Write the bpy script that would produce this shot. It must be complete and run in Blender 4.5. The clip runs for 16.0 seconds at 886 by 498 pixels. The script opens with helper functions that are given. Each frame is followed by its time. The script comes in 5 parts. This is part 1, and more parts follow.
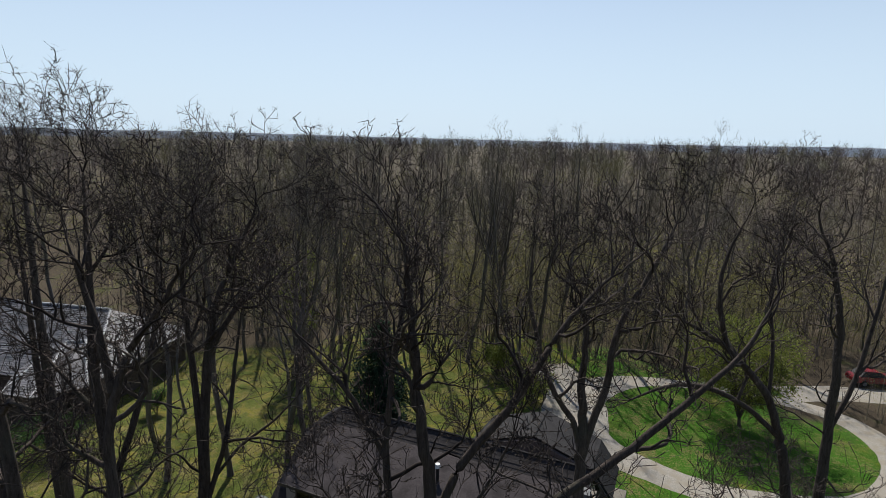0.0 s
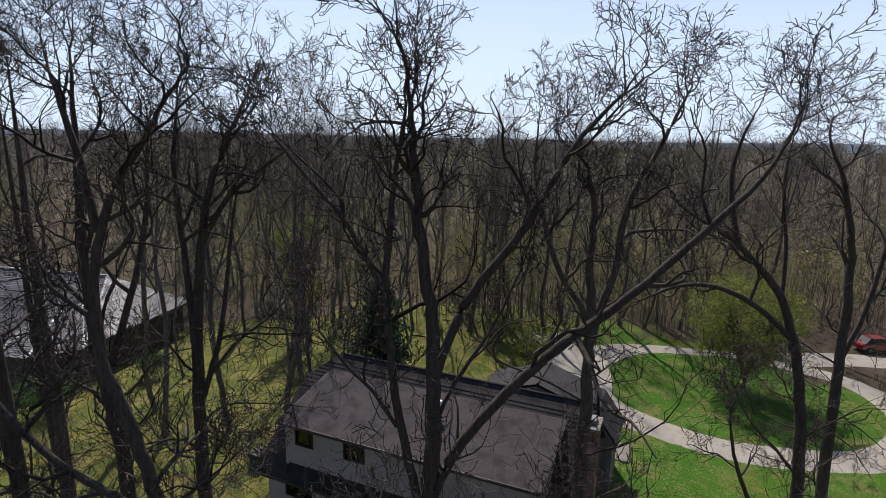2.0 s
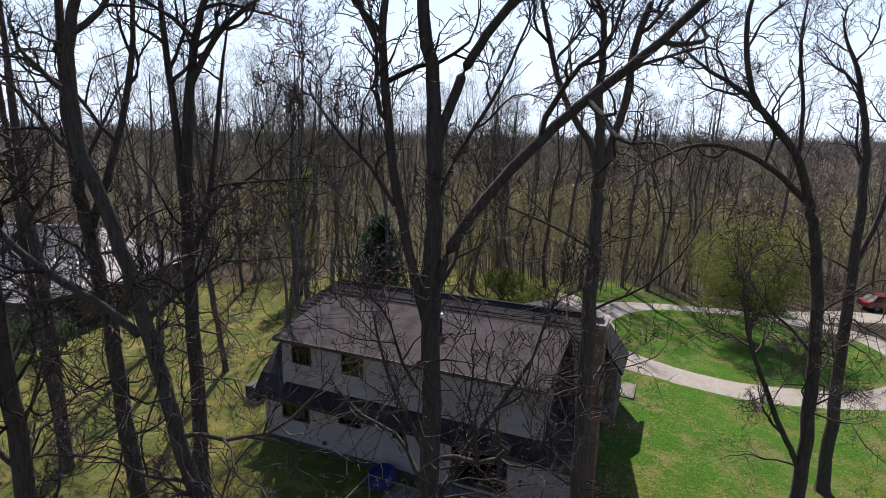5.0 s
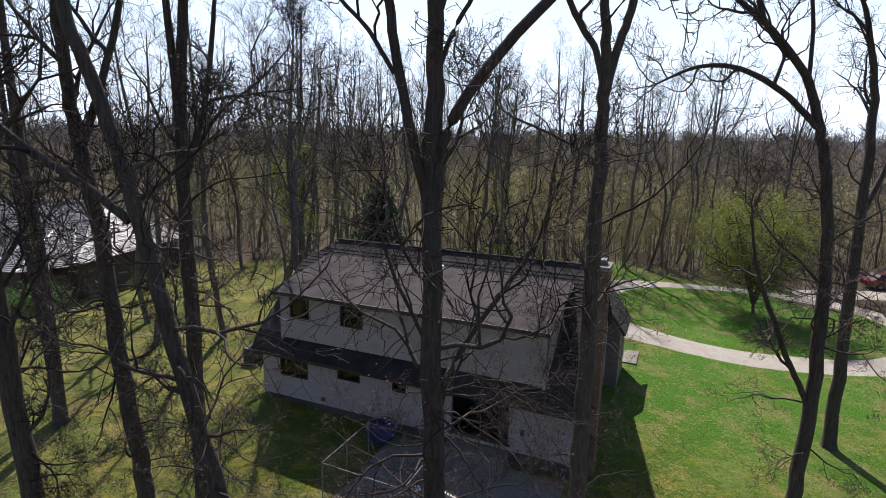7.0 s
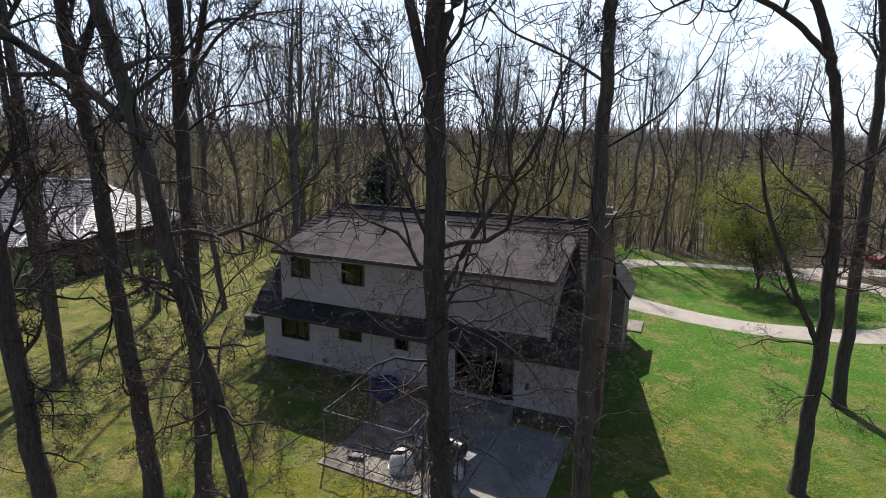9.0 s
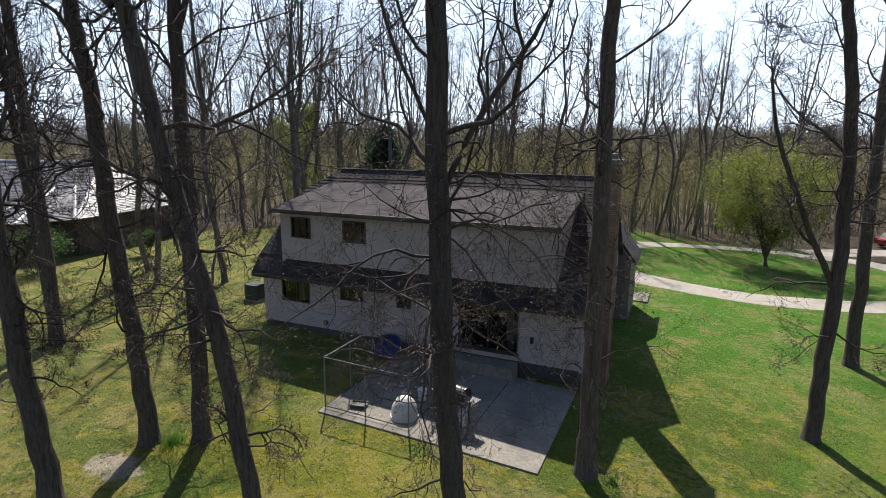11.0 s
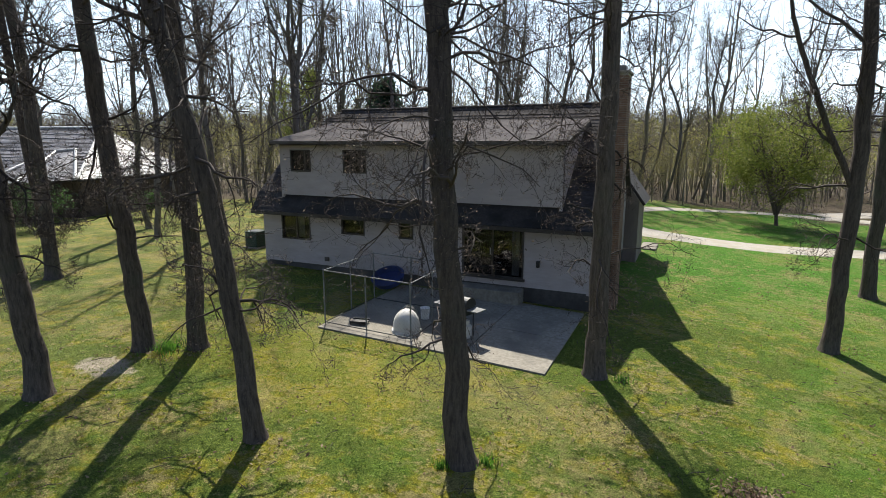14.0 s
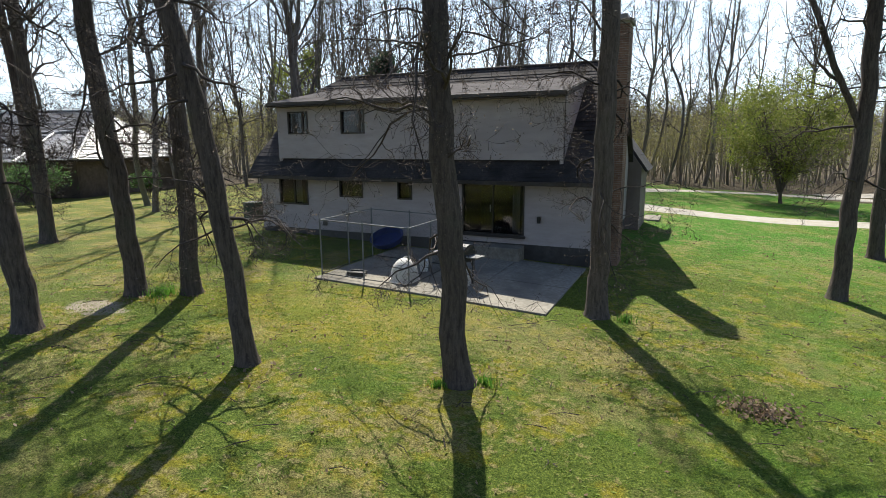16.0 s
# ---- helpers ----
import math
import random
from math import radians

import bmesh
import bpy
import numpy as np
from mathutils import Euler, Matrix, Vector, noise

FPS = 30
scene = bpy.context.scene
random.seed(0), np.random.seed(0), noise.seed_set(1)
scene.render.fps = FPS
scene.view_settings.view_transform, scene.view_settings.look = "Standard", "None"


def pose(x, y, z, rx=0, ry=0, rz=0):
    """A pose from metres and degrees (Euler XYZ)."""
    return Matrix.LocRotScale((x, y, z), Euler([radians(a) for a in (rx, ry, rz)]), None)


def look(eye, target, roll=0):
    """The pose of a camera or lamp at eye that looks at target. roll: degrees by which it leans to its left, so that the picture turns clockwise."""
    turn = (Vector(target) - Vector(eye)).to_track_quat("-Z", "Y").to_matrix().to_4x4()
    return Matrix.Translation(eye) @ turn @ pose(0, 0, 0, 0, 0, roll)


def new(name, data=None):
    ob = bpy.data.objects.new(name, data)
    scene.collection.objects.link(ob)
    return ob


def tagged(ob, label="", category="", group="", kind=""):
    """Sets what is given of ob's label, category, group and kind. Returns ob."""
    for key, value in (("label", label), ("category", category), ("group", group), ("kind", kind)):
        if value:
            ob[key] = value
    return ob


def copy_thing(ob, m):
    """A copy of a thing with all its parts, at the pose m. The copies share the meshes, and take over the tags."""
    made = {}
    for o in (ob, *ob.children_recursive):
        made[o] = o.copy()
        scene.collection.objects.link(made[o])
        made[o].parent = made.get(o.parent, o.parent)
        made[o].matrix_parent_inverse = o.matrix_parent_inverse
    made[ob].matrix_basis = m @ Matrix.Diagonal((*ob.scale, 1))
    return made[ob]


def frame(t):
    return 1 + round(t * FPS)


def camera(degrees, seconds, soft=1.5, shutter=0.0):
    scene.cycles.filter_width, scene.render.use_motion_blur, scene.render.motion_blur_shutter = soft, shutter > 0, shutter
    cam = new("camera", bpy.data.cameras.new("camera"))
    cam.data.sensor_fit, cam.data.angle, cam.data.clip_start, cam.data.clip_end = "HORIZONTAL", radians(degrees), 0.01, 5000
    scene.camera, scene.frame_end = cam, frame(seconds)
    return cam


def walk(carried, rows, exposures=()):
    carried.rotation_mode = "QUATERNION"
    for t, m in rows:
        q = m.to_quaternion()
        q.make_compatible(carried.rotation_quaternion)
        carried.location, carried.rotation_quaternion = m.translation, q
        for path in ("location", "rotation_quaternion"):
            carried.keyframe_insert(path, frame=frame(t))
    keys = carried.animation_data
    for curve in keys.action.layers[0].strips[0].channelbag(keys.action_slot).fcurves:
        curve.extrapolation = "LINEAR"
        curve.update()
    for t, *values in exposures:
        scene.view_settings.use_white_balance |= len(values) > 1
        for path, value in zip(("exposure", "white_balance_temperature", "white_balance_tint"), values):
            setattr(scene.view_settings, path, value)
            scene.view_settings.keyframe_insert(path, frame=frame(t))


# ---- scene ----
cam = camera(78.0, 16.0, 0.7)
# seconds, x, y, z, yaw, pitch, roll
ROWS = [
    (0.0, 2.707, -18.825, 21.221, 23.43, -11.13, 1.50),
    (0.5, 2.728, -18.837, 20.480, 23.42, -11.13, 1.33),
    (1.0, 2.729, -18.838, 19.736, 23.42, -11.12, 1.25),
    (1.5, 2.728, -18.842, 18.931, 23.42, -11.14, 1.21),
    (2.0, 2.745, -18.850, 18.131, 23.44, -11.17, 1.16),
    (2.5, 2.758, -18.858, 17.358, 23.45, -11.21, 1.11),
    (3.0, 2.771, -18.866, 16.645, 23.46, -11.21, 1.06),
    (3.5, 2.780, -18.868, 16.021, 23.48, -11.23, 1.02),
    (4.0, 2.795, -18.870, 15.380, 23.46, -11.25, 1.07),
    (6.5, 2.851, -18.933, 12.419, 23.51, -11.18, 1.01),
    (7.0, 2.850, -18.926, 11.947, 23.47, -11.19, 1.09),
    (7.5, 2.843, -18.940, 11.513, 23.50, -11.22, 1.04),
    (8.0, 2.836, -18.953, 11.058, 23.53, -11.21, 1.00),
    (8.5, 2.829, -18.967, 10.576, 23.55, -11.25, 0.95),
    (9.0, 2.872, -18.970, 10.118, 23.67, -11.28, 0.78),
    (11.5, 2.891, -18.927, 7.632, 24.05, -10.78, 0.37),
    (12.0, 2.935, -18.944, 7.168, 24.18, -10.98, 0.25),
    (12.5, 2.928, -18.914, 6.718, 24.29, -11.21, 0.14),
    (13.0, 2.933, -18.892, 6.258, 24.37, -11.16, 0.07),
    (13.5, 2.943, -18.871, 5.810, 24.44, -11.19, -0.00),
    (14.0, 2.945, -18.841, 5.388, 24.53, -11.22, -0.07),
    (14.5, 2.954, -18.825, 4.978, 24.60, -11.22, -0.15),
    (15.0, 2.972, -18.811, 4.580, 24.66, -11.21, -0.23),
    (15.5, 3.000, -18.799, 4.173, 24.72, -11.18, -0.32),
    (16.0, 3.036, -18.791, 3.777, 24.78, -11.13, -0.41),
]
walk(cam, [(t, pose(x, y, z, 0, 0, yaw) @ pose(0, 0, 0, 90 + pitch) @ pose(0, 0, 0, 0, 0, roll)) for t, x, y, z, yaw, pitch, roll in ROWS],
     [(0.0, 0.02, 6350, 9), (1.5, 0.15, 6350, 13), (3.5, 0.42, 6350, 18), (8.0, 0.74, 6400, 16), (12.5, 0.97, 6500, 10), (16.0, 1.18, 6550, 7)])

# ---------------------------------------------------------------- light
SUN_TURN, SUN_HEIGHT = -30.0, 50.5
world = bpy.data.worlds.new("sky")
scene.world = world
world.use_nodes = True
wn = world.node_tree
sky = wn.nodes.new("ShaderNodeTexSky")
sky.sky_type, sky.sun_disc = "NISHITA", False
sky.sun_elevation, sky.sun_rotation = radians(SUN_HEIGHT), radians(SUN_TURN)
sky.air_density, sky.dust_density, sky.ozone_density = 1.0, 1.2, 2.5
tint = wn.nodes.new("ShaderNodeMix")
tint.data_type, tint.blend_type = "RGBA", "MULTIPLY"
tint.inputs[0].default_value = 1.0
tint.inputs[7].default_value = (0.96, 1.05, 1.2, 1)
haze = wn.nodes.new("ShaderNodeMix")
haze.data_type = "RGBA"
# a pale haze that thickens all round towards the horizon
height = wn.nodes.new("ShaderNodeSeparateXYZ")
wn.links.new(wn.nodes.new("ShaderNodeTexCoord").outputs["Generated"], height.inputs[0])
depth = wn.nodes.new("ShaderNodeMapRange")
depth.interpolation_type = "SMOOTHSTEP"
for slot, value in ((1, 0.0), (2, 0.62), (3, 0.88), (4, 0.0)):
    depth.inputs[slot].default_value = value
wn.links.new(height.outputs[2], depth.inputs[0])
wn.links.new(depth.outputs[0], haze.inputs[0])
wn.links.new(sky.outputs[0], tint.inputs[6])
# the haze glows more on the sun's side of the sky
side = wn.nodes.new("ShaderNodeVectorMath")
side.operation = "DOT_PRODUCT"
side.inputs[1].default_value = (math.sin(radians(SUN_TURN)), math.cos(radians(SUN_TURN)), 0.0)
wn.links.new(height.inputs[0].links[0].from_socket, side.inputs[0])
glow = wn.nodes.new("ShaderNodeMapRange")
for slot, value in ((1, -0.7), (2, 0.7), (3, 0.36), (4, 1.0)):
    glow.inputs[slot].default_value = value
wn.links.new(side.outputs["Value"], glow.inputs[0])
scaled = wn.nodes.new("ShaderNodeVectorMath")
scaled.operation = "SCALE"
scaled.inputs[0].default_value = (9.1, 10.9, 12.6)
wn.links.new(glow.outputs[0], scaled.inputs["Scale"])
wn.links.new(scaled.outputs[0], haze.inputs[7])
wn.links.new(tint.outputs[2], haze.inputs[6])
wn.links.new(haze.outputs[2], wn.nodes["Background"].inputs[0])
wn.nodes["Background"].inputs[1].default_value = 0.075
sun = new("sun", bpy.data.lights.new("sun", "SUN"))
sun.data.energy, sun.data.angle, sun.data.color = 5.0, radians(0.6), (1.0, 0.95, 0.87)
to_sun = Vector((math.sin(radians(SUN_TURN)) * math.cos(radians(SUN_HEIGHT)), math.cos(radians(SUN_TURN)) * math.cos(radians(SUN_HEIGHT)), math.sin(radians(SUN_HEIGHT))))
sun.matrix_world = look(to_sun * 60, (0, 0, 0))


# ---------------------------------------------------------------- materials
class Nodes:
    """Short hand for building one node material."""

    def __init__(self, name, rough=0.8, metal=0.0, gloss=0.3):
        self.mat = bpy.data.materials.new(name)
        self.mat.use_nodes = True
        self.tree = self.mat.node_tree
        self.out = self.tree.nodes["Principled BSDF"]
        self.set(self.out, "Roughness", rough)
        self.set(self.out, "Metallic", metal)
        self.set(self.out, "Specular IOR Level", gloss)
        self.geo = self.add("ShaderNodeNewGeometry")
        self.obj = self.add("ShaderNodeObjectInfo")
        self.where = self.geo.outputs["Position"]

    def add(self, kind):
        return self.tree.nodes.new(kind)

    def set(self, node, name, value):
        if isinstance(value, bpy.types.NodeSocket):
            self.tree.links.new(value, node.inputs[name])
        else:
            node.inputs[name].default_value = value

    def scaled(self, sx, sy, sz):
        m = self.add("ShaderNodeVectorMath")
        m.operation = "MULTIPLY"
        self.set(m, 0, self.where)
        m.inputs[1].default_value = (sx, sy, sz)
        return m.outputs[0]

    def noise(self, scale, detail=4.0, rough=0.6, at=None):
        n = self.add("ShaderNodeTexNoise")
        self.set(n, "Vector", at or self.where)
        self.set(n, "Scale", scale), self.set(n, "Detail", detail), self.set(n, "Roughness", rough)
        return n.outputs["Fac"]

    def ramp(self, fac, stops):
        r = self.add("ShaderNodeValToRGB")
        while len(r.color_ramp.elements) < len(stops):
            r.color_ramp.elements.new(0.5)
        for e, (p, c) in zip(r.color_ramp.elements, stops):
            e.position, e.color = p, (*c, 1)
        self.tree.links.new(fac, r.inputs[0])
        return r.outputs[0]

    def step(self, fac, a, b):
        m = self.add("ShaderNodeMapRange")
        m.interpolation_type = "SMOOTHSTEP"
        self.set(m, 0, fac), self.set(m, 1, a), self.set(m, 2, b)
        return m.outputs[0]

    def mix(self, fac, a, b, kind="MIX"):
        m = self.add("ShaderNodeMix")
        m.data_type, m.blend_type = "RGBA", kind
        self.set(m, 0, fac)
        for slot, v in ((6, a), (7, b)):
            if isinstance(v, bpy.types.NodeSocket):
                self.tree.links.new(v, m.inputs[slot])
            else:
                m.inputs[slot].default_value = (*v, 1)
        return m.outputs[2]

    def math(self, op, a, b=0.0, c=0.0):
        m = self.add("ShaderNodeMath")
        m.operation = op
        self.set(m, 0, a), self.set(m, 1, b), self.set(m, 2, c)
        return m.outputs[0]

    def colour(self, c):
        if isinstance(c, bpy.types.NodeSocket):
            self.tree.links.new(c, self.out.inputs["Base Color"])
        else:
            self.out.inputs["Base Color"].default_value = (*c, 1)

    def bump(self, fac, depth, strength=1.0):
        b = self.add("ShaderNodeBump")
        self.set(b, "Height", fac), self.set(b, "Distance", depth), self.set(b, "Strength", strength)
        self.tree.links.new(b.outputs[0], self.out.inputs["Normal"])


def grainy(name, dark, light, scale, rough=0.8, depth=0.0, metal=0.0, gloss=0.3, stain=None, stretch=(1, 1, 1), vary=0.0):
    """A surface with grain at one scale, patches at a larger one, and slight relief."""
    n = Nodes(name, rough, metal, gloss)
    at = n.scaled(*stretch)
    grain = n.noise(scale, 5, 0.65, at)
    c = n.ramp(grain, [(0.3, dark), (0.7, light)])
    patch = n.noise(scale * 0.09, 3, 0.55, at)
    c = n.mix(n.step(patch, 0.42, 0.7), c, stain or tuple(0.75 * v for v in dark))
    if vary:
        shade = n.add("ShaderNodeHueSaturation")
        n.set(shade, "Value", n.math("MULTIPLY_ADD", n.obj.outputs["Random"], vary, 1 - vary / 2))
        n.tree.links.new(c, shade.inputs["Color"])
        c = shade.outputs[0]
    n.colour(c)
    if depth:
        n.bump(grain, depth)
    return n.mat


def bark_material(name, dark, light):
    n = Nodes(name, 0.92, 0, 0.15)
    at = n.scaled(1, 1, 0.16)
    ridge = n.noise(17, 6, 0.7, at)
    c = n.ramp(ridge, [(0.32, dark), (0.5, tuple(0.5 * (a + b) for a, b in zip(dark, light))), (0.68, light)])
    fleck = n.step(n.noise(26, 4, 0.7), 0.54, 0.68)
    c = n.mix(n.math("MULTIPLY", fleck, 0.45), c, tuple(1.35 * v for v in light))
    moss = n.step(n.noise(0.9, 3, 0.5), 0.55, 0.72)
    c = n.mix(n.math("MULTIPLY", moss, 0.45), c, (0.10, 0.105, 0.075))
    c = n.mix(n.math("MULTIPLY", n.obj.outputs["Random"], 0.35), c, tuple(0.6 * v for v in dark))
    n.colour(c)
    n.bump(ridge, 0.03)
    return n.mat


def leaf_material(name, dark, light):
    n = Nodes(name, 0.6, 0, 0.25)
    pick = n.math("FRACT", n.math("ADD", n.geo.outputs["Random Per Island"], n.obj.outputs["Random"]))
    n.colour(n.ramp(pick, [(0.0, dark), (1.0, light)]))
    n.set(n.out, "Subsurface Weight", 0.0)
    thin = n.add("ShaderNodeBsdfTranslucent")
    n.tree.links.new(n.ramp(pick, [(0.0, dark), (1.0, light)]), thin.inputs[0])
    both = n.add("ShaderNodeMixShader")
    both.inputs[0].default_value = 0.45
    n.tree.links.new(n.out.outputs[0], both.inputs[1])
    n.tree.links.new(thin.outputs[0], both.inputs[2])
    n.tree.links.new(both.outputs[0], n.tree.nodes["Material Output"].inputs[0])
    return n.mat


def ground_material():
    """Lawn round the house, leaf litter under the woods, tan thin patches, one sheet."""
    n = Nodes("lawn_and_litter", 0.95, 0, 0.1)
    sep = n.add("ShaderNodeSeparateXYZ")
    n.tree.links.new(n.where, sep.inputs[0])
    x, y = sep.outputs[0], sep.outputs[1]
    blade = n.noise(38, 5, 0.75)
    tuft = n.noise(5.5, 4, 0.65)
    patch = n.noise(0.55, 4, 0.6)
    broad = n.noise(0.16, 3, 0.5)
    green = n.ramp(blade, [(0.38, (0.036, 0.057, 0.009)), (0.5, (0.083, 0.119, 0.017)), (0.63, (0.175, 0.20, 0.037))])
    lush = n.ramp(blade, [(0.41, (0.032, 0.093, 0.008)), (0.59, (0.090, 0.212, 0.019))])
    gold = n.ramp(blade, [(0.38, (0.105, 0.10, 0.010)), (0.62, (0.305, 0.27, 0.029))])
    straw = n.ramp(blade, [(0.40, (0.10, 0.081, 0.030)), (0.6, (0.315, 0.272, 0.112))])
    c = n.mix(n.step(n.math('ADD', n.math('MULTIPLY', patch, 0.6), n.math('MULTIPLY', n.noise(1.9, 3, 0.6), 0.4)), 0.48, 0.575), green, gold)
    # the fresh grass of the island and of the lawn beside the drive
    fresh = n.math("MULTIPLY", n.step(y, -1.0, 9.0), n.step(x, -9.0, -2.0))
    c = n.mix(n.math("MULTIPLY", fresh, n.step(broad, 0.74, 0.5)), c, lush)
    c = n.mix(n.math("MULTIPLY", n.step(n.math("ADD", n.math("MULTIPLY", tuft, 0.55), n.math("MULTIPLY", patch, 0.5)), 0.535, 0.60), 0.85), c, straw)
    c = n.mix(0.75, c, n.ramp(n.noise(11, 4, 0.7), [(0.34, (0.46, 0.50, 0.44)), (0.6, (1.0, 1.0, 1.0))]), 'MULTIPLY')
    thin = n.noise(0.42, 5, 0.68)
    c = n.mix(n.math("MULTIPLY", n.step(thin, 0.53, 0.64), 0.5), c, straw)
    deep = n.ramp(blade, [(0.4, (0.028, 0.062, 0.008)), (0.6, (0.10, 0.17, 0.018))])
    c = n.mix(n.math("MULTIPLY", n.step(n.noise(0.8, 5, 0.7), 0.53, 0.66), 0.6), c, deep)
    # dry thin turf in front of the patio
    px, py = n.math("DIVIDE", n.math("ADD", x, 0.6), 3.6), n.math("DIVIDE", n.math("ADD", y, 7.6), 1.5)
    dry = n.math("ADD", n.math("ADD", n.math("MULTIPLY", px, px), n.math("MULTIPLY", py, py)), n.math("MULTIPLY", n.math("SUBTRACT", n.noise(1.3, 4, 0.65), 0.5), 3.2))
    c = n.mix(n.math("MULTIPLY", n.step(dry, 1.3, 0.2), 0.42), c, straw)
    # yellow moss on the lawn west of the patio's corner, greener turf to the east
    gx, gy = n.math("DIVIDE", n.math("ADD", x, 5.6), 5.0), n.math("DIVIDE", n.math("ADD", y, 8.2), 2.4)
    moss = n.math("ADD", n.math("ADD", n.math("MULTIPLY", gx, gx), n.math("MULTIPLY", gy, gy)), n.math("MULTIPLY", n.math("SUBTRACT", n.noise(0.9, 5, 0.65), 0.5), 4.0))
    c = n.mix(n.math("MULTIPLY", n.step(moss, 1.2, 0.1), 0.4), c, gold)
    east = n.math("MULTIPLY", n.step(x, 2.0, 6.0), n.step(n.noise(0.6, 4, 0.6), 0.42, 0.6))
    c = n.mix(n.math("MULTIPLY", east, 0.4), c, lush)
    # drier olive turf under the trees to the west
    c = n.mix(n.math("MULTIPLY", n.step(x, -8.0, -15.0), 0.2), c, straw)
    # worn bare earth between the trunks
    ex, ey = n.math("DIVIDE", n.math("ADD", x, 10.1), 1.0), n.math("DIVIDE", n.math("ADD", y, 10.6), 0.55)
    worn = n.math("ADD", n.math("ADD", n.math("MULTIPLY", ex, ex), n.math("MULTIPLY", ey, ey)), n.math("MULTIPLY", n.math("SUBTRACT", n.noise(2.2, 4, 0.6), 0.5), 2.6))
    c = n.mix(n.step(worn, 1.0, 0.4), c, n.ramp(blade, [(0.4, (0.20, 0.165, 0.12)), (0.6, (0.40, 0.345, 0.26))]))
    # litter outside the mown ground
    dx = n.math("DIVIDE", n.math("SUBTRACT", x, -5.0), 36.0)
    dy = n.math("DIVIDE", n.math("SUBTRACT", y, 6.0), 33.0)
    far = n.math("ADD", n.math("MULTIPLY", dx, dx), n.math("MULTIPLY", dy, dy))
    far = n.math("ADD", far, n.math("MULTIPLY", n.math("SUBTRACT", n.noise(0.13, 3, 0.6), 0.5), 1.1))
    litter = n.ramp(n.noise(24, 6, 0.8), [(0.3, (0.030, 0.024, 0.016)), (0.5, (0.078, 0.061, 0.041)), (0.7, (0.135, 0.106, 0.070))])
    under = n.mix(n.math('MULTIPLY', n.step(n.noise(0.25, 4, 0.65), 0.52, 0.68), 0.6), litter, (0.07, 0.085, 0.02))
    c = n.mix(n.step(far, 0.92, 1.08), c, under)
    n.colour(c)
    n.bump(n.math("ADD", blade, n.math("MULTIPLY", tuft, 2.0)), 0.055)
    return n.mat


GROUND = ground_material()
GRAVEL = grainy("pale_gravel", (0.20, 0.182, 0.15), (0.39, 0.36, 0.31), 14, 0.95, 0.03, stain=(0.27, 0.235, 0.18))
CONCRETE = grainy("worn_concrete", (0.15, 0.138, 0.115), (0.262, 0.240, 0.20), 9, 0.95, 0.006, gloss=0.04, stain=(0.14, 0.129, 0.11))
SIDING = grainy("painted_siding", (0.30, 0.262, 0.258), (0.375, 0.333, 0.328), 6, 0.65, 0.003, stain=(0.27, 0.236, 0.232), stretch=(0.25, 1, 1))
BROWN_SIDING = grainy("brown_stained_siding", (0.15, 0.118, 0.104), (0.215, 0.172, 0.152), 6, 0.75, 0.003, stretch=(1, 1, 0.25))
TRIM = grainy("dark_brown_trim", (0.03, 0.025, 0.022), (0.055, 0.046, 0.04), 8, 0.6, 0.002)
FASCIA = grainy("brown_fascia", (0.06, 0.05, 0.044), (0.10, 0.086, 0.076), 8, 0.6, 0.002)
RIDGE_SHINGLE = grainy("dark_ridge_shingle", (0.028, 0.025, 0.025), (0.068, 0.060, 0.058), 12, 0.95, 0.012, gloss=0.12, stain=(0.024, 0.022, 0.022))
SHINGLE = grainy("weathered_shingle", (0.036, 0.031, 0.032), (0.072, 0.062, 0.062), 14, 0.95, 0.01, gloss=0.12, stain=(0.031, 0.027, 0.027), vary=0.1)
DARK_SHINGLE = grainy("dark_shingle", (0.018, 0.017, 0.018), (0.042, 0.038, 0.037), 11, 0.9, 0.012)
PALE_SHINGLE = grainy("silvered_shake", (0.12, 0.112, 0.11), (0.24, 0.225, 0.22), 7, 0.46, 0.012, gloss=0.65)
CAP = grainy("pale_cap_metal", (0.45, 0.44, 0.43), (0.6, 0.59, 0.57), 4, 0.5)
FOUNDATION = grainy("dark_grey_block", (0.05, 0.047, 0.045), (0.085, 0.08, 0.075), 6, 0.9, 0.004)
BRICK = grainy("brown_brick", (0.12, 0.072, 0.05), (0.24, 0.145, 0.10), 9, 0.9, 0.006, vary=0.35)
MORTAR = grainy("mortar", (0.26, 0.24, 0.21), (0.36, 0.34, 0.30), 18, 0.95, 0.003)
ROOM = grainy("room_painted_dim", (0.022, 0.021, 0.022), (0.045, 0.043, 0.043), 3, 0.9)
CURTAIN = grainy("grey_curtain", (0.28, 0.27, 0.265), (0.40, 0.39, 0.38), 12, 0.9, stretch=(4, 4, 0.3))
BLACK = grainy("black_enamel", (0.012, 0.012, 0.013), (0.028, 0.027, 0.027), 12, 0.42, 0.001)
STEEL = grainy("galvanised_tube", (0.13, 0.13, 0.13), (0.22, 0.22, 0.215), 20, 0.7, metal=0.0, gloss=0.15)
WHITE = grainy("white_enamel", (0.66, 0.65, 0.62), (0.78, 0.77, 0.74), 9, 0.45)
STONE_PLASTIC = grainy("pale_grey_plastic", (0.46, 0.44, 0.41), (0.58, 0.56, 0.52), 10, 0.6, 0.002)
BLUE = grainy("blue_plastic", (0.012, 0.024, 0.10), (0.02, 0.038, 0.15), 5, 0.5)
GREEN_ENAMEL = grainy("dark_green_enamel", (0.018, 0.04, 0.028), (0.032, 0.062, 0.044), 8, 0.5)
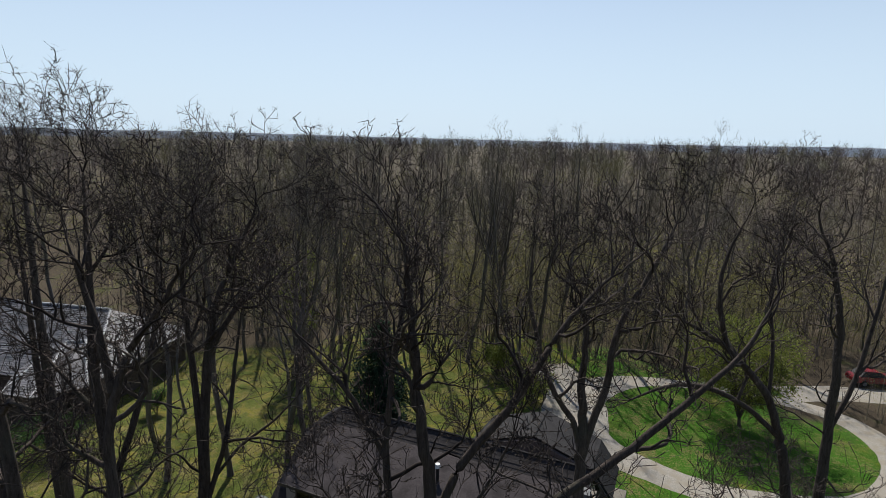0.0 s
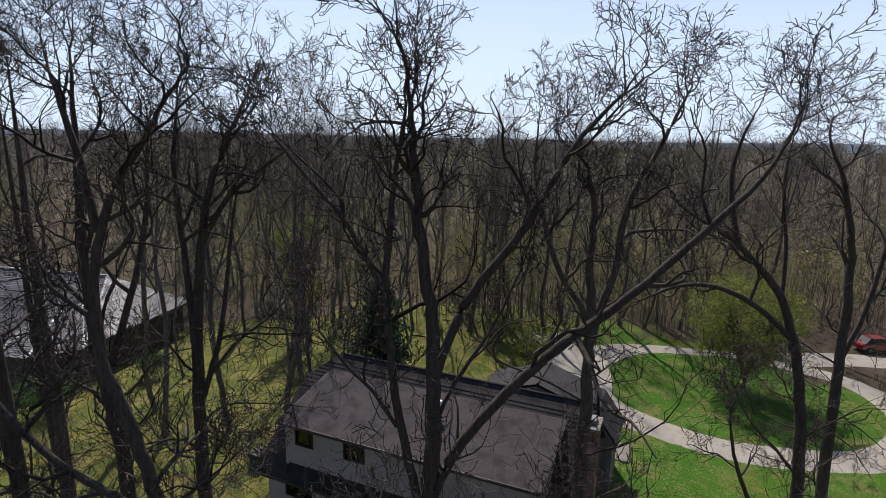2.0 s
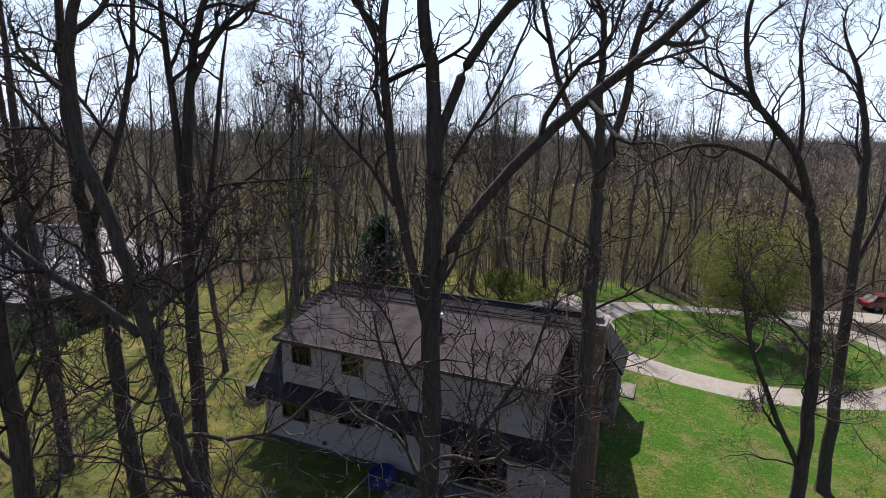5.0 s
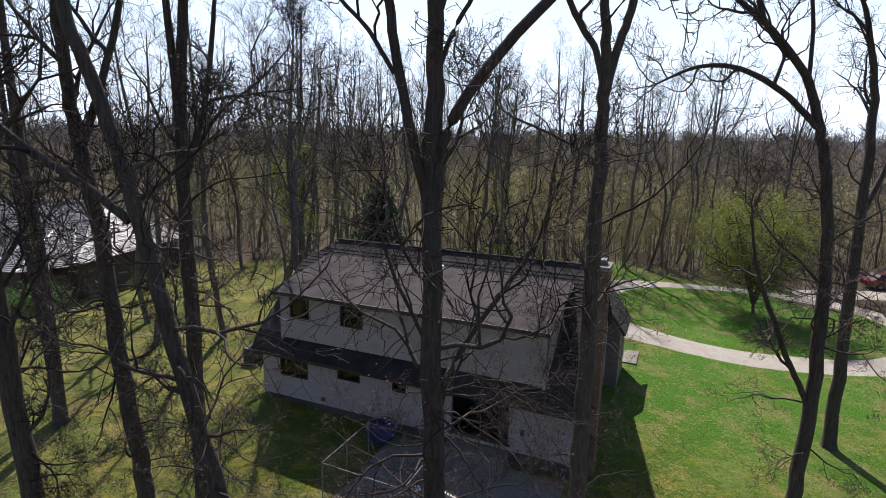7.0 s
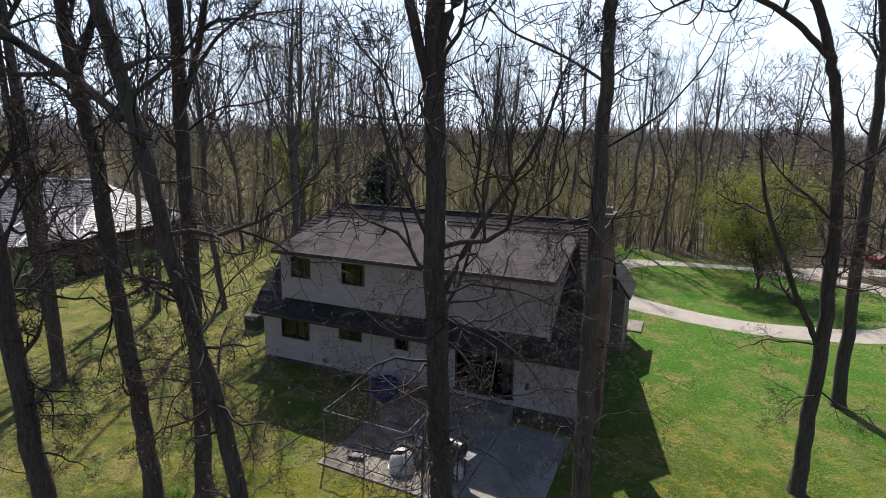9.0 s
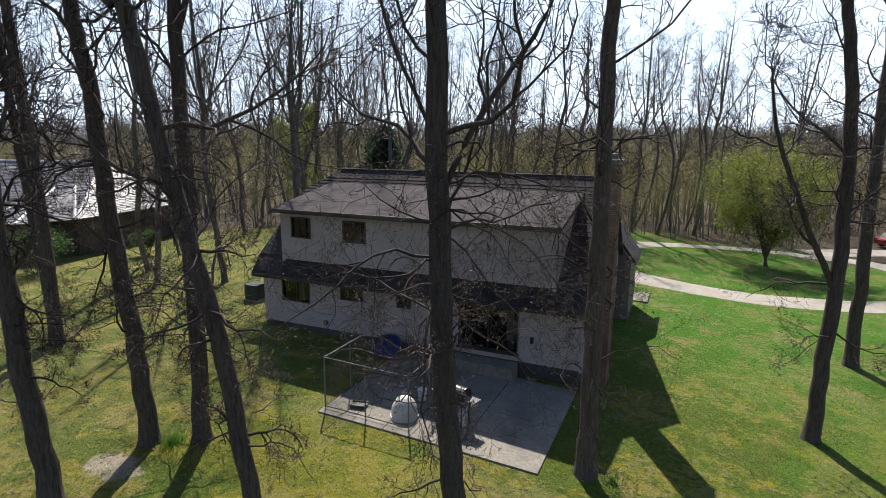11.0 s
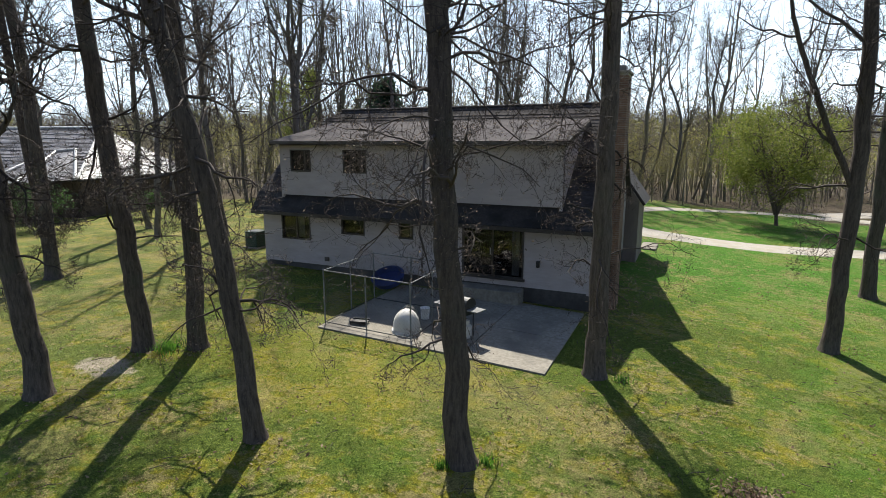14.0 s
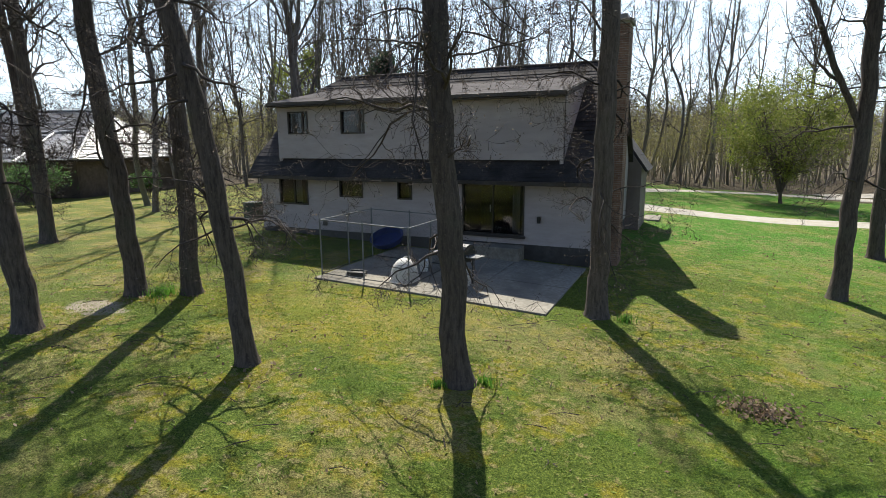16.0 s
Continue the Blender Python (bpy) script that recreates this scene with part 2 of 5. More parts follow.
RED = grainy("red_car_paint", (0.17, 0.010, 0.014), (0.23, 0.015, 0.02), 3, 0.22, gloss=0.6)
RUBBER = grainy("black_rubber", (0.012, 0.012, 0.012), (0.025, 0.024, 0.023), 20, 0.85)
CLAY = grainy("brown_brick_wall", (0.07, 0.052, 0.042), (0.13, 0.098, 0.078), 5, 0.9, 0.006)
MESH_DARK = grainy("dark_wire", (0.03, 0.032, 0.03), (0.06, 0.06, 0.055), 20, 0.5, metal=0.4)
BARK = bark_material("oak_bark", (0.040, 0.032, 0.027), (0.138, 0.111, 0.092))
WOOD_BARK = grainy("woodland_bark", (0.060, 0.052, 0.048), (0.145, 0.125, 0.112), 5.0, 0.9, 0.01, stain=(0.10, 0.095, 0.06), stretch=(1, 1, 0.25), vary=0.5)
WOOD_TWIG = grainy("woodland_twigs", (0.056, 0.048, 0.043), (0.12, 0.102, 0.089), 3.0, 0.9, stain=(0.14, 0.125, 0.065), vary=0.5)
TWIG = grainy("twig_bark", (0.036, 0.029, 0.026), (0.092, 0.075, 0.066), 3.0, 0.8, gloss=0.08, vary=0.3)
SAPLING = grainy("sapling_bark", (0.13, 0.112, 0.086), (0.27, 0.232, 0.182), 3.0, 0.9, stain=(0.15, 0.14, 0.085))
# lighter than the near twigs: the veil of distance is put into the colour
FAR_TWIG = grainy("haze_paled_twigs", (0.105, 0.083, 0.075), (0.205, 0.164, 0.145), 0.35, 0.9, stain=(0.26, 0.235, 0.12))
BUD = leaf_material("swelling_buds", (0.15, 0.12, 0.075), (0.36, 0.31, 0.22))
LEAF = leaf_material("young_yellow_green_leaf", (0.11, 0.14, 0.022), (0.25, 0.27, 0.06))
UNDER = leaf_material("understorey_leaf", (0.155, 0.155, 0.048), (0.35, 0.32, 0.11))
GARDEN = leaf_material("garden_shrub_leaf", (0.03, 0.065, 0.018), (0.09, 0.16, 0.045))
LUSH = leaf_material("lush_leaf", (0.04, 0.12, 0.012), (0.12, 0.26, 0.03))
NEEDLE = leaf_material("dark_needle", (0.016, 0.036, 0.022), (0.045, 0.080, 0.042))
OAK_BUD = leaf_material("russet_oak_buds", (0.07, 0.052, 0.042), (0.20, 0.155, 0.12))
DEAD_LEAF = leaf_material("fallen_leaf", (0.10, 0.068, 0.042), (0.30, 0.215, 0.145))
BLADE = leaf_material("grass_blade", (0.09, 0.15, 0.016), (0.19, 0.24, 0.04))


def glass_material():
    n = Nodes("window_glass", 0.03, 0, 0.2)
    n.colour((0.42, 0.45, 0.48))
    n.set(n.out, "Transmission Weight", 1.0)
    n.set(n.out, "IOR", 1.45)
    return n.mat


GLASS = glass_material()


# ---------------------------------------------------------------- mesh helpers
def linked(name, mesh, material, parent=None, label=""):
    mesh.materials.append(material)
    ob = new(name, mesh)
    if parent is not None:
        ob.parent = parent
    if label:
        ob["label"] = label
    return ob


def part(name, bm, material, parent=None, label="", smooth=False):
    """Links a bmesh as one mesh object, under a thing or a part."""
    mesh = bpy.data.meshes.new(name)
    bm.to_mesh(mesh)
    bm.free()
    if smooth:
        mesh.shade_smooth()
    return linked(name, mesh, material, parent, label)


def raw(name, verts, faces, material, parent=None, label="", smooth=False):
    mesh = bpy.data.meshes.new(name)
    mesh.from_pydata(verts, [], faces)
    mesh.update()
    if smooth:
        mesh.shade_smooth()
    return linked(name, mesh, material, parent, label)


def thing(name, label, category, at=(0, 0, 0), turn=0.0, group="", kind=""):
    ob = new(name)
    ob.matrix_world = pose(*at, 0, 0, turn)
    return tagged(ob, label, category, group, kind)


def box(bm, x0, x1, y0, y1, z0, z1, bevel=0.0):
    vs = [bm.verts.new(p) for p in ((x0, y0, z0), (x1, y0, z0), (x1, y1, z0), (x0, y1, z0), (x0, y0, z1), (x1, y0, z1), (x1, y1, z1), (x0, y1, z1))]
    fs = [bm.faces.new([vs[i] for i in f]) for f in ((3, 2, 1, 0), (4, 5, 6, 7), (0, 1, 5, 4), (1, 2, 6, 5), (2, 3, 7, 6), (3, 0, 4, 7))]
    if bevel:
        es = list({e for f in fs for e in f.edges})
        bmesh.ops.bevel(bm, geom=es, offset=bevel, segments=2, affect="EDGES", profile=0.6)
    return bm


def boxed(x0, x1, y0, y1, z0, z1, bevel=0.0):
    return box(bmesh.new(), x0, x1, y0, y1, z0, z1, bevel)


def rod(bm, a, b, r0, r1=None, sides=8):
    a, b = Vector(a), Vector(b)
    m = Matrix.Translation((a + b) / 2) @ (b - a).to_track_quat("Z", "Y").to_matrix().to_4x4()
    bmesh.ops.create_cone(bm, cap_ends=True, segments=sides, radius1=r0, radius2=r0 if r1 is None else r1, depth=(b - a).length, matrix=m)
    return bm


def slab(quad, thick):
    """A board of that thickness under four corners."""
    bm = bmesh.new()
    q = [Vector(p) for p in quad]
    n = (q[1] - q[0]).cross(q[3] - q[0]).normalized()
    top = [bm.verts.new(p) for p in q]
    low = [bm.verts.new(p - n * thick) for p in q]
    bm.faces.new(top), bm.faces.new(low[::-1])
    for i in range(4):
        bm.faces.new((top[i], low[i], low[(i + 1) % 4], top[(i + 1) % 4]))
    return bm


def courses(corners, step=0.17, lift=0.028, jitter=0.0, tab=0.0, seed=1):
    """Overlapping shingle courses on a sloping four-cornered plane: corners low left, low right, high right, high left."""
    rng = random.Random(seed)
    a, b, c, d = [Vector(p) for p in corners]
    n = (b - a).cross(d - a).normalized()
    rows = max(1, round(((d - a).length + (c - b).length) / 2 / step))
    verts, faces = [], []
    for i in range(rows):
        s0, s1 = i / rows, min(1.0, (i + 1.12) / rows)
        l0, r0, l1, r1 = a.lerp(d, s0), b.lerp(c, s0), a.lerp(d, s1), b.lerp(c, s1)
        long = (r0 - l0).length
        cuts = [0.0]
        while tab and cuts[-1] < 1 - 1.4 * tab / max(long, 0.01):
            cuts.append(cuts[-1] + tab * rng.uniform(0.7, 1.3) / long)
        cuts.append(1.0)
        for u, v in zip(cuts, cuts[1:]):
            h = lift * (1 + rng.uniform(-jitter, jitter))
            k = len(verts)
            verts += [l0.lerp(r0, u) + n * h, l0.lerp(r0, v) + n * h, l1.lerp(r1, v) + n * 0.004, l1.lerp(r1, u) + n * 0.004, l0.lerp(r0, u), l0.lerp(r0, v)]
            faces += [(k, k + 1, k + 2, k + 3), (k + 4, k + 5, k + 1, k), (k, k + 3, k + 4), (k + 1, k + 5, k + 2)]
    return verts, faces


def siding(x0, x1, z0, z1, y, holes=(), step=0.145, lap=0.010, thick=0.16):
    """A lapped board wall in the xz plane that faces -y, with openings (x0, x1, z0, z1) through it."""
    verts, faces = [], []

    def quad(*p):
        k = len(verts)
        verts.extend(p)
        faces.append((k, k + 1, k + 2, k + 3))

    levels = [z0 + i * step for i in range(int((z1 - z0) / step) + 1)]
    cuts = sorted({*levels, z0, z1, *[h for o in holes for h in o[2:] if z0 < h < z1]})
    for a, b in zip(cuts, cuts[1:]):
        if b - a < 0.002:
            continue
        k = int((a - z0 + 0.001) / step)
        slope = lambda z: y - lap * (1 - (z - z0 - k * step) / step)
        spans, at = [], x0
        for o in sorted(o for o in holes if o[2] < (a + b) / 2 < o[3]):
            spans.append((at, o[0]))
            at = o[1]
        spans.append((at, x1))
        for u, v in spans:
            if v - u > 0.002:
                quad((u, slope(a), a), (v, slope(a), a), (v, slope(b), b), (u, slope(b), b))
                quad((u, y, a), (v, y, a), (v, slope(a), a), (u, slope(a), a))
                quad((v, y + thick, a), (u, y + thick, a), (u, y + thick, b), (v, y + thick, b))
    for h in holes:
        quad((h[0], y - lap, h[2]), (h[0], y - lap, h[3]), (h[0], y + thick, h[3]), (h[0], y + thick, h[2]))
        quad((h[1], y - lap, h[3]), (h[1], y - lap, h[2]), (h[1], y + thick, h[2]), (h[1], y + thick, h[3]))
        quad((h[0], y - lap, h[3]), (h[1], y - lap, h[3]), (h[1], y + thick, h[3]), (h[0], y + thick, h[3]))
        quad((h[1], y - lap, h[2]), (h[0], y - lap, h[2]), (h[0], y + thick, h[2]), (h[1], y + thick, h[2]))
    quad((x0, y - lap, z0), (x0, y - lap, z1), (x0, y + thick, z1), (x0, y + thick, z0))
    quad((x1, y - lap, z1), (x1, y - lap, z0), (x1, y + thick, z0), (x1, y + thick, z1))
    quad((x0, y - lap, z1), (x1, y - lap, z1), (x1, y + thick, z1), (x0, y + thick, z1))
    return verts, faces


# ---------------------------------------------------------------- the lie of the land
def land(x, y):
    """Height of the ground: it falls gently to the east of the house, and low wooded hills lie far off."""
    z = -0.40 - 0.045 * min(max(x + 3.0, 0.0), 16.0) + 0.03 * min(max(-3.0 - x, 0.0), 10.0)
    far = math.hypot(x, y)
    z += 0.10 * noise.noise(Vector((x * 0.06, y * 0.06, 0.3))) * min(1.0, max(0.0, (far - 16) / 20))
    if far > 120:
        z += 9.0 * min(1.0, (far - 120) / 700) * (0.75 + 0.5 * noise.noise(Vector((x * 0.0016, y * 0.0016, 4.0))))
    return z


def ground_sheet():
    line = [-2600, -1800, -1200, -800, -560, -400, -300, -230, -180, -145, -118, -96, -80, -68, -58, -50]
    mids = [-44 + 1.1 * i for i in range(81)]
    axis = line + mids + [-v for v in reversed(line)]
    w = len(axis)
    verts = [(x, y + 8, land(x, y + 8)) for y in axis for x in axis]
    faces = [(j * w + i, j * w + i + 1, (j + 1) * w + i + 1, (j + 1) * w + i) for j in range(w - 1) for i in range(w - 1)]
    return tagged(raw("ground", verts, faces, GROUND, smooth=True), "patchy spring lawn running into leaf-littered woodland floor", "ground", kind="structure")


ground_sheet()

DRIVE = (8.2, 27.2, 10.2, 7.9, 24.0)  # the island's centre, half axes and turn


def drive_edge(a, grow):
    cx, cy, rx, ry, turn = DRIVE
    wob = 0.35 * math.sin(3 * a + 1) + 0.2 * math.sin(7 * a)
    u, v = (rx + grow) * math.cos(a) + 0.2 * wob, (ry + grow) * math.sin(a) + wob * 0.6
    t = radians(turn)
    return cx + u * math.cos(t) - v * math.sin(t), cy + u * math.sin(t) + v * math.cos(t)


def driveway():
    verts, faces = [], []
    n, k = 120, 6
    for i in range(n):
        a = 2 * math.pi * i / n
        wide = 2.5 + 2.4 * max(0.0, math.cos(a - radians(165))) ** 4 - 0.9 * max(0.0, math.cos(a - radians(80))) ** 2
        for j in range(k + 1):
            s = j / k
            ragged = 0.16 * noise.noise(Vector((i * 0.45, j * 3.1, 2))) if j in (0, k) else 0
            x, y = drive_edge(a, s * wide + ragged)
            verts.append((x, y, land(x, y) + (0.035 if 0 < j < k else 0.0)))
    for i in range(n):
        for j in range(k):
            p, q = i * (k + 1) + j, ((i + 1) % n) * (k + 1) + j
            faces.append((p, p + 1, q + 1, q))
    # spurs to the garage doors and out to the lane
    for path, wide in [
        ([(-3.4, 12.6), (-3.0, 17.0), (-2.8, 21.0), (-3.4, 25.0), (-5.0, 29.0), (-8.0, 32.0)], 4.6),
        ([(13.0, 37.6), (18.0, 40.2), (26.0, 42.6), (40.0, 44.5), (60.0, 45.5)], 3.2),
        ([(17.0, 22.0), (23.0, 24.5), (32.0, 26.0), (50.0, 25.0)], 3.4),
    ]:
        base = len(verts)
        pts = [Vector(p) for p in path]
        fine = [pts[i].lerp(pts[i + 1], s / 5) for i in range(len(pts) - 1) for s in range(5)] + [pts[-1]]
        for i, p in enumerate(fine):
            d = (fine[min(i + 1, len(fine) - 1)] - fine[max(i - 1, 0)]).normalized()
            side = Vector((-d.y, d.x))
            for j in range(5):
                q = p + side * wide * (j / 4 - 0.5 + 0.03 * noise.noise(Vector((i * 0.7, j, 9))))
                verts.append((q.x, q.y, land(q.x, q.y) + (0.045 if 0 < j < 4 else 0.005)))
        for i in range(len(fine) - 1):
            for j in range(4):
                p = base + i * 5 + j
                faces.append((p, p + 1, p + 6, p + 5))
    return tagged(raw("road", verts, faces, GRAVEL, smooth=True), "pale gravel driveway looping round a grass island", "driveway", kind="structure")


driveway()


def far_hills():
    """A long low wooded ridge on the horizon, as a plain backdrop with distance haze in its colour."""
    verts, faces = [], []
    n = 160
    for i in range(n + 1):
        a = radians(-60 + 170 * i / n)
        top = 30 + 14 * noise.noise(Vector((i * 0.045, 0.4, 2.0))) + 2.5 * noise.noise(Vector((i * 0.9, 1.4, 2.0)))
        for d, z in ((2050, -4.0), (2300, 0.72 * top), (2500, top), (2560, -4.0)):
            verts.append((-d * math.sin(a), d * math.cos(a), z))
    for i in range(n):
        for j in range(3):
            p = i * 4 + j
            faces.append((p, p + 1, p + 5, p + 4))
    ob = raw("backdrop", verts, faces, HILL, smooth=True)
    return tagged(ob, "low wooded ridge on the horizon, blue-grey haze in its colour", "hills", kind="structure")


# the blue of distant air is painted into the ridge's colour
HILL = grainy("haze_tinted_ridge", (0.055, 0.075, 0.105), (0.085, 0.108, 0.14), 0.03, 0.95)
far_hills()
# ---------------------------------------------------------------- the house
W0, W1 = -14.5, 0.0          # the long rear wall runs along x, at y = 0
DEEP = 9.2                   # house depth
RIDGE_Y, RIDGE_Z = 4.5, 6.82
EAVE_Y, EAVE_Z = -0.62, 2.42
BREAK_Y, BREAK_Z = 0.0, 3.2    # a steeper foot below the main slope
CLIP_Y, CLIP_Z = 3.2, 5.774    # the west gable's peak is clipped from here
D0, D1, DY = -13.2, -1.07, -0.2   # dormer


def window(house, name, x0, x1, z0, z1, y, split=None, curtain=None, room=1.2):
    """A dark-framed window with glass set back in its opening, and a shallow room behind it."""
    w = linked(name, bpy.data.meshes.new(name), TRIM, house)
    bm = bmesh.new()
    t = 0.035
    for a, b, c, d in ((x0 - 0.02, x0 + t, z0 - 0.02, z1 + 0.02), (x1 - t, x1 + 0.02, z0 - 0.02, z1 + 0.02), (x0 + t, x1 - t, z0 - 0.02, z0 + t), (x0 + t, x1 - t, z1 - t, z1 + 0.02)):
        box(bm, a, b, y - 0.035, y + 0.09, c, d)
    bm.to_mesh(w.data)
    bm.free()
    marks = [x0 + t, *( [x0 + (x1 - x0) * split] if split else []), x1 - t]
    for a, b in zip(marks, marks[1:]):
        part("pane", boxed(a, b, y + 0.05, y + 0.058, z0 + t, z1 - t), GLASS, w)
    if split:
        m = x0 + (x1 - x0) * split
        part("mullion", boxed(m - 0.028, m + 0.028, y + 0.0, y + 0.085, z0 + t, z1 - t), TRIM, w)
    if curtain:
        a, b = curtain
        n = 14
        verts = [(x0 + (x1 - x0) * (a + (b - a) * i / n), y + 0.17 + 0.03 * (i % 2), z) for i in range(n + 1) for z in (z0 + 0.05, z1 - 0.05)]
        raw("curtain", verts, [(2 * i, 2 * i + 2, 2 * i + 3, 2 * i + 1) for i in range(n)], CURTAIN, w, "pale gathered curtain")
    # a shallow shell; the unlit interior is put into its near-black colour
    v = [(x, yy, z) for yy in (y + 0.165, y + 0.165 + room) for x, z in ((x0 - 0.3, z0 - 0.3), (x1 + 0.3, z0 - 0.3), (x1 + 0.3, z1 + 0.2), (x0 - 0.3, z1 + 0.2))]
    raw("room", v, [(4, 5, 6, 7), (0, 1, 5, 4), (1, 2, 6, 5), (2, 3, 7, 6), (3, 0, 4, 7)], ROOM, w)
    return w


def roof_plane(house, name, corners, material, step, seed, thick=0.1, tab=0.0, label="", lift=0.011):
    base = part(name, slab(corners, thick), material, house, label)
    v, f = courses(corners, step, lift, 0.5, tab, seed)
    tagged(raw("shingling", v, f, material, base), kind="stuff")
    return base


def main_house():
    house = thing("house", "two-storey grey-sided house with steep shingled roof and long dormer", "house")
    base = -0.62
    # ground-floor rear wall with its openings
    holes = [(-13.45, -11.95, 1.17, 2.36), (-10.3, -9.2, 1.57, 2.36), (-7.56, -6.95, 1.57, 2.36), (-4.82, -2.46, 0.42, 2.36)]
    v, f = siding(W0, W1, 0.12, 2.62, 0.0, holes)
    raw("wall", v, f, SIDING, house, "pale grey lapped siding, ground floor")
    v, f = siding(D0, D1, 3.12, 5.34, DY, [(-12.62, -11.63, 4.13, 5.0), (-9.97, -8.9, 4.12, 5.0)])
    raw("wall", v, f, SIDING, house, "pale grey lapped siding of the dormer")
    part("foundation", boxed(W0 + 0.03, W1 - 0.03, 0.02, DEEP - 0.02, base, 0.118), FOUNDATION, house, "grey block foundation")
    # gable walls and front wall
    for x, s in ((W0, -1), (W1, 1)):
        bm = bmesh.new()
        prof = [(0.0, 0.05), (DEEP, 0.05), (DEEP, 2.5), (2 * RIDGE_Y, BREAK_Z - 0.14), (RIDGE_Y, RIDGE_Z - 0.15), (0.0, BREAK_Z - 0.14)]
        if x == W0:
            prof[4:5] = [(2 * RIDGE_Y - CLIP_Y, CLIP_Z - 0.15), (CLIP_Y, CLIP_Z - 0.15)]
        lo = [bm.verts.new((x - s * 0.16, y, z)) for y, z in prof]
        hi = [bm.verts.new((x, y, z)) for y, z in prof]
        bm.faces.new(lo), bm.faces.new(hi[::-1])
        for i in range(len(prof)):
            bm.faces.new((lo[i], hi[i], hi[(i + 1) % len(prof)], lo[(i + 1) % len(prof)]))
        bmesh.ops.recalc_face_normals(bm, faces=bm.faces)
        part("gable_wall", bm, SIDING, house)
    part("wall", boxed(W0 + 0.16, W1 - 0.16, DEEP - 0.16, DEEP, 0.05, 2.5), SIDING, house, "front wall")
    # main roof: a short steep foot, one long slope, and a clipped peak at the west end
    xe, xw, xr = W1 + 0.22, W0 - 0.12, -13.2
    for s, seed in ((1, 3), (-1, 33)):
        far = lambda y: y if s > 0 else 2 * RIDGE_Y - y
        turned = lambda q: q if s > 0 else [q[1], q[0], q[3], q[2]]
        foot = [(xw, far(EAVE_Y), EAVE_Z), (xe, far(EAVE_Y), EAVE_Z), (xe, far(BREAK_Y), BREAK_Z), (xw, far(BREAK_Y), BREAK_Z)]
        main = [foot[3], foot[2], (xe, far(CLIP_Y), CLIP_Z), (xw, far(CLIP_Y), CLIP_Z)]
        peak = [main[3], main[2], (xe, RIDGE_Y, RIDGE_Z), (xr, RIDGE_Y, RIDGE_Z)]
        # same shingles as above; the shade under the dormer is put into the darker colour
        roof_plane(house, "lower_roof", turned(foot), DARK_SHINGLE, 0.16, seed, 0.12, label="steep foot of the roof, eave shade in its dark colour")
        roof_plane(house, "upper_roof", turned(main), RIDGE_SHINGLE, 0.24, seed + 1, 0.12, label="weathered brown shingle courses", lift=0.022)
        roof_plane(house, "upper_roof", turned(peak), RIDGE_SHINGLE, 0.24, seed + 2, 0.12, label="dark shingle courses along the ridge", lift=0.022)
    roof_plane(house, "clipped_peak", [(xw, 2 * RIDGE_Y - CLIP_Y, CLIP_Z), (xw, CLIP_Y, CLIP_Z), (xr, RIDGE_Y, RIDGE_Z), (xr, RIDGE_Y + 0.01, RIDGE_Z)], RIDGE_SHINGLE, 0.24, 8, 0.1)
    for q in ([(xw, EAVE_Y, EAVE_Z), (xw, BREAK_Y, BREAK_Z)], [(xw, BREAK_Y, BREAK_Z), (xw, CLIP_Y, CLIP_Z)]):
        (_, ya, za), (_, yb, zb) = q
        part("rake_board", slab([(xw - 0.03, ya, za - 0.01), (xw, ya, za - 0.01), (xw, yb, zb - 0.01), (xw - 0.03, yb, zb - 0.01)], 0.16), TRIM, house)
    # dormer roof, cheeks and eaves boards
    ty, tz = 3.75, 6.22
    dorm = [(D0 - 0.1, -0.66, 5.37), (D1 + 0.12, -0.66, 5.37), (D1 + 0.12, ty, tz), (D0 - 0.1, ty, tz)]
    roof_plane(house, "dormer_roof", dorm, SHINGLE, 0.22, 9, 0.09, label="low-pitched weathered shingle dormer roof", lift=0.005)
    part("fascia", boxed(D0 - 0.1, D1 + 0.12, -0.70, -0.664, 5.25, 5.375, 0.006), FASCIA, house, "brown-grey eaves board")
    part("soffit", boxed(D0 - 0.08, D1 + 0.1, -0.66, DY - 0.02, 5.20, 5.225), FASCIA, house)
    for x, s in ((D1, 1), (D0, -1)):
        z_at = lambda y: 5.37 + (tz - 5.37) * (y + 0.66) / (ty + 0.66)
        prof = [(DY, 3.0), (DY, z_at(DY) - 0.09), (ty - 0.2, z_at(ty - 0.2) - 0.05), (ty - 0.2, z_at(ty - 0.2) - 0.3), (BREAK_Y, BREAK_Z - 0.06)]
        bm = bmesh.new()
        a = [bm.verts.new((x, y, z)) for y, z in prof]
        b = [bm.verts.new((x - s * 0.12, y, z)) for y, z in prof]
        bm.faces.new(a), bm.faces.new(b[::-1])
        for i in range(len(prof)):
            bm.faces.new((a[i], b[i], b[(i + 1) % len(prof)], a[(i + 1) % len(prof)]))
        bmesh.ops.recalc_face_normals(bm, faces=bm.faces)
        part("dormer_cheek", bm, SIDING, house)
        part("rake_board", slab([(x + s * 0.12, -0.66, 5.34), (x + s * 0.155, -0.66, 5.34), (x + s * 0.155, ty, tz - 0.03), (x + s * 0.12, ty, tz - 0.03)][:: s], 0.17), TRIM, house)
    part("fascia", boxed(W0 - 0.12, W1 + 0.22, EAVE_Y - 0.035, EAVE_Y - 0.002, EAVE_Z - 0.15, EAVE_Z - 0.01, 0.006), TRIM, house, "dark eaves board")
    part("soffit", boxed(W0 - 0.1, W1 + 0.2, EAVE_Y, -0.02, EAVE_Z - 0.13, EAVE_Z - 0.105), TRIM, house)
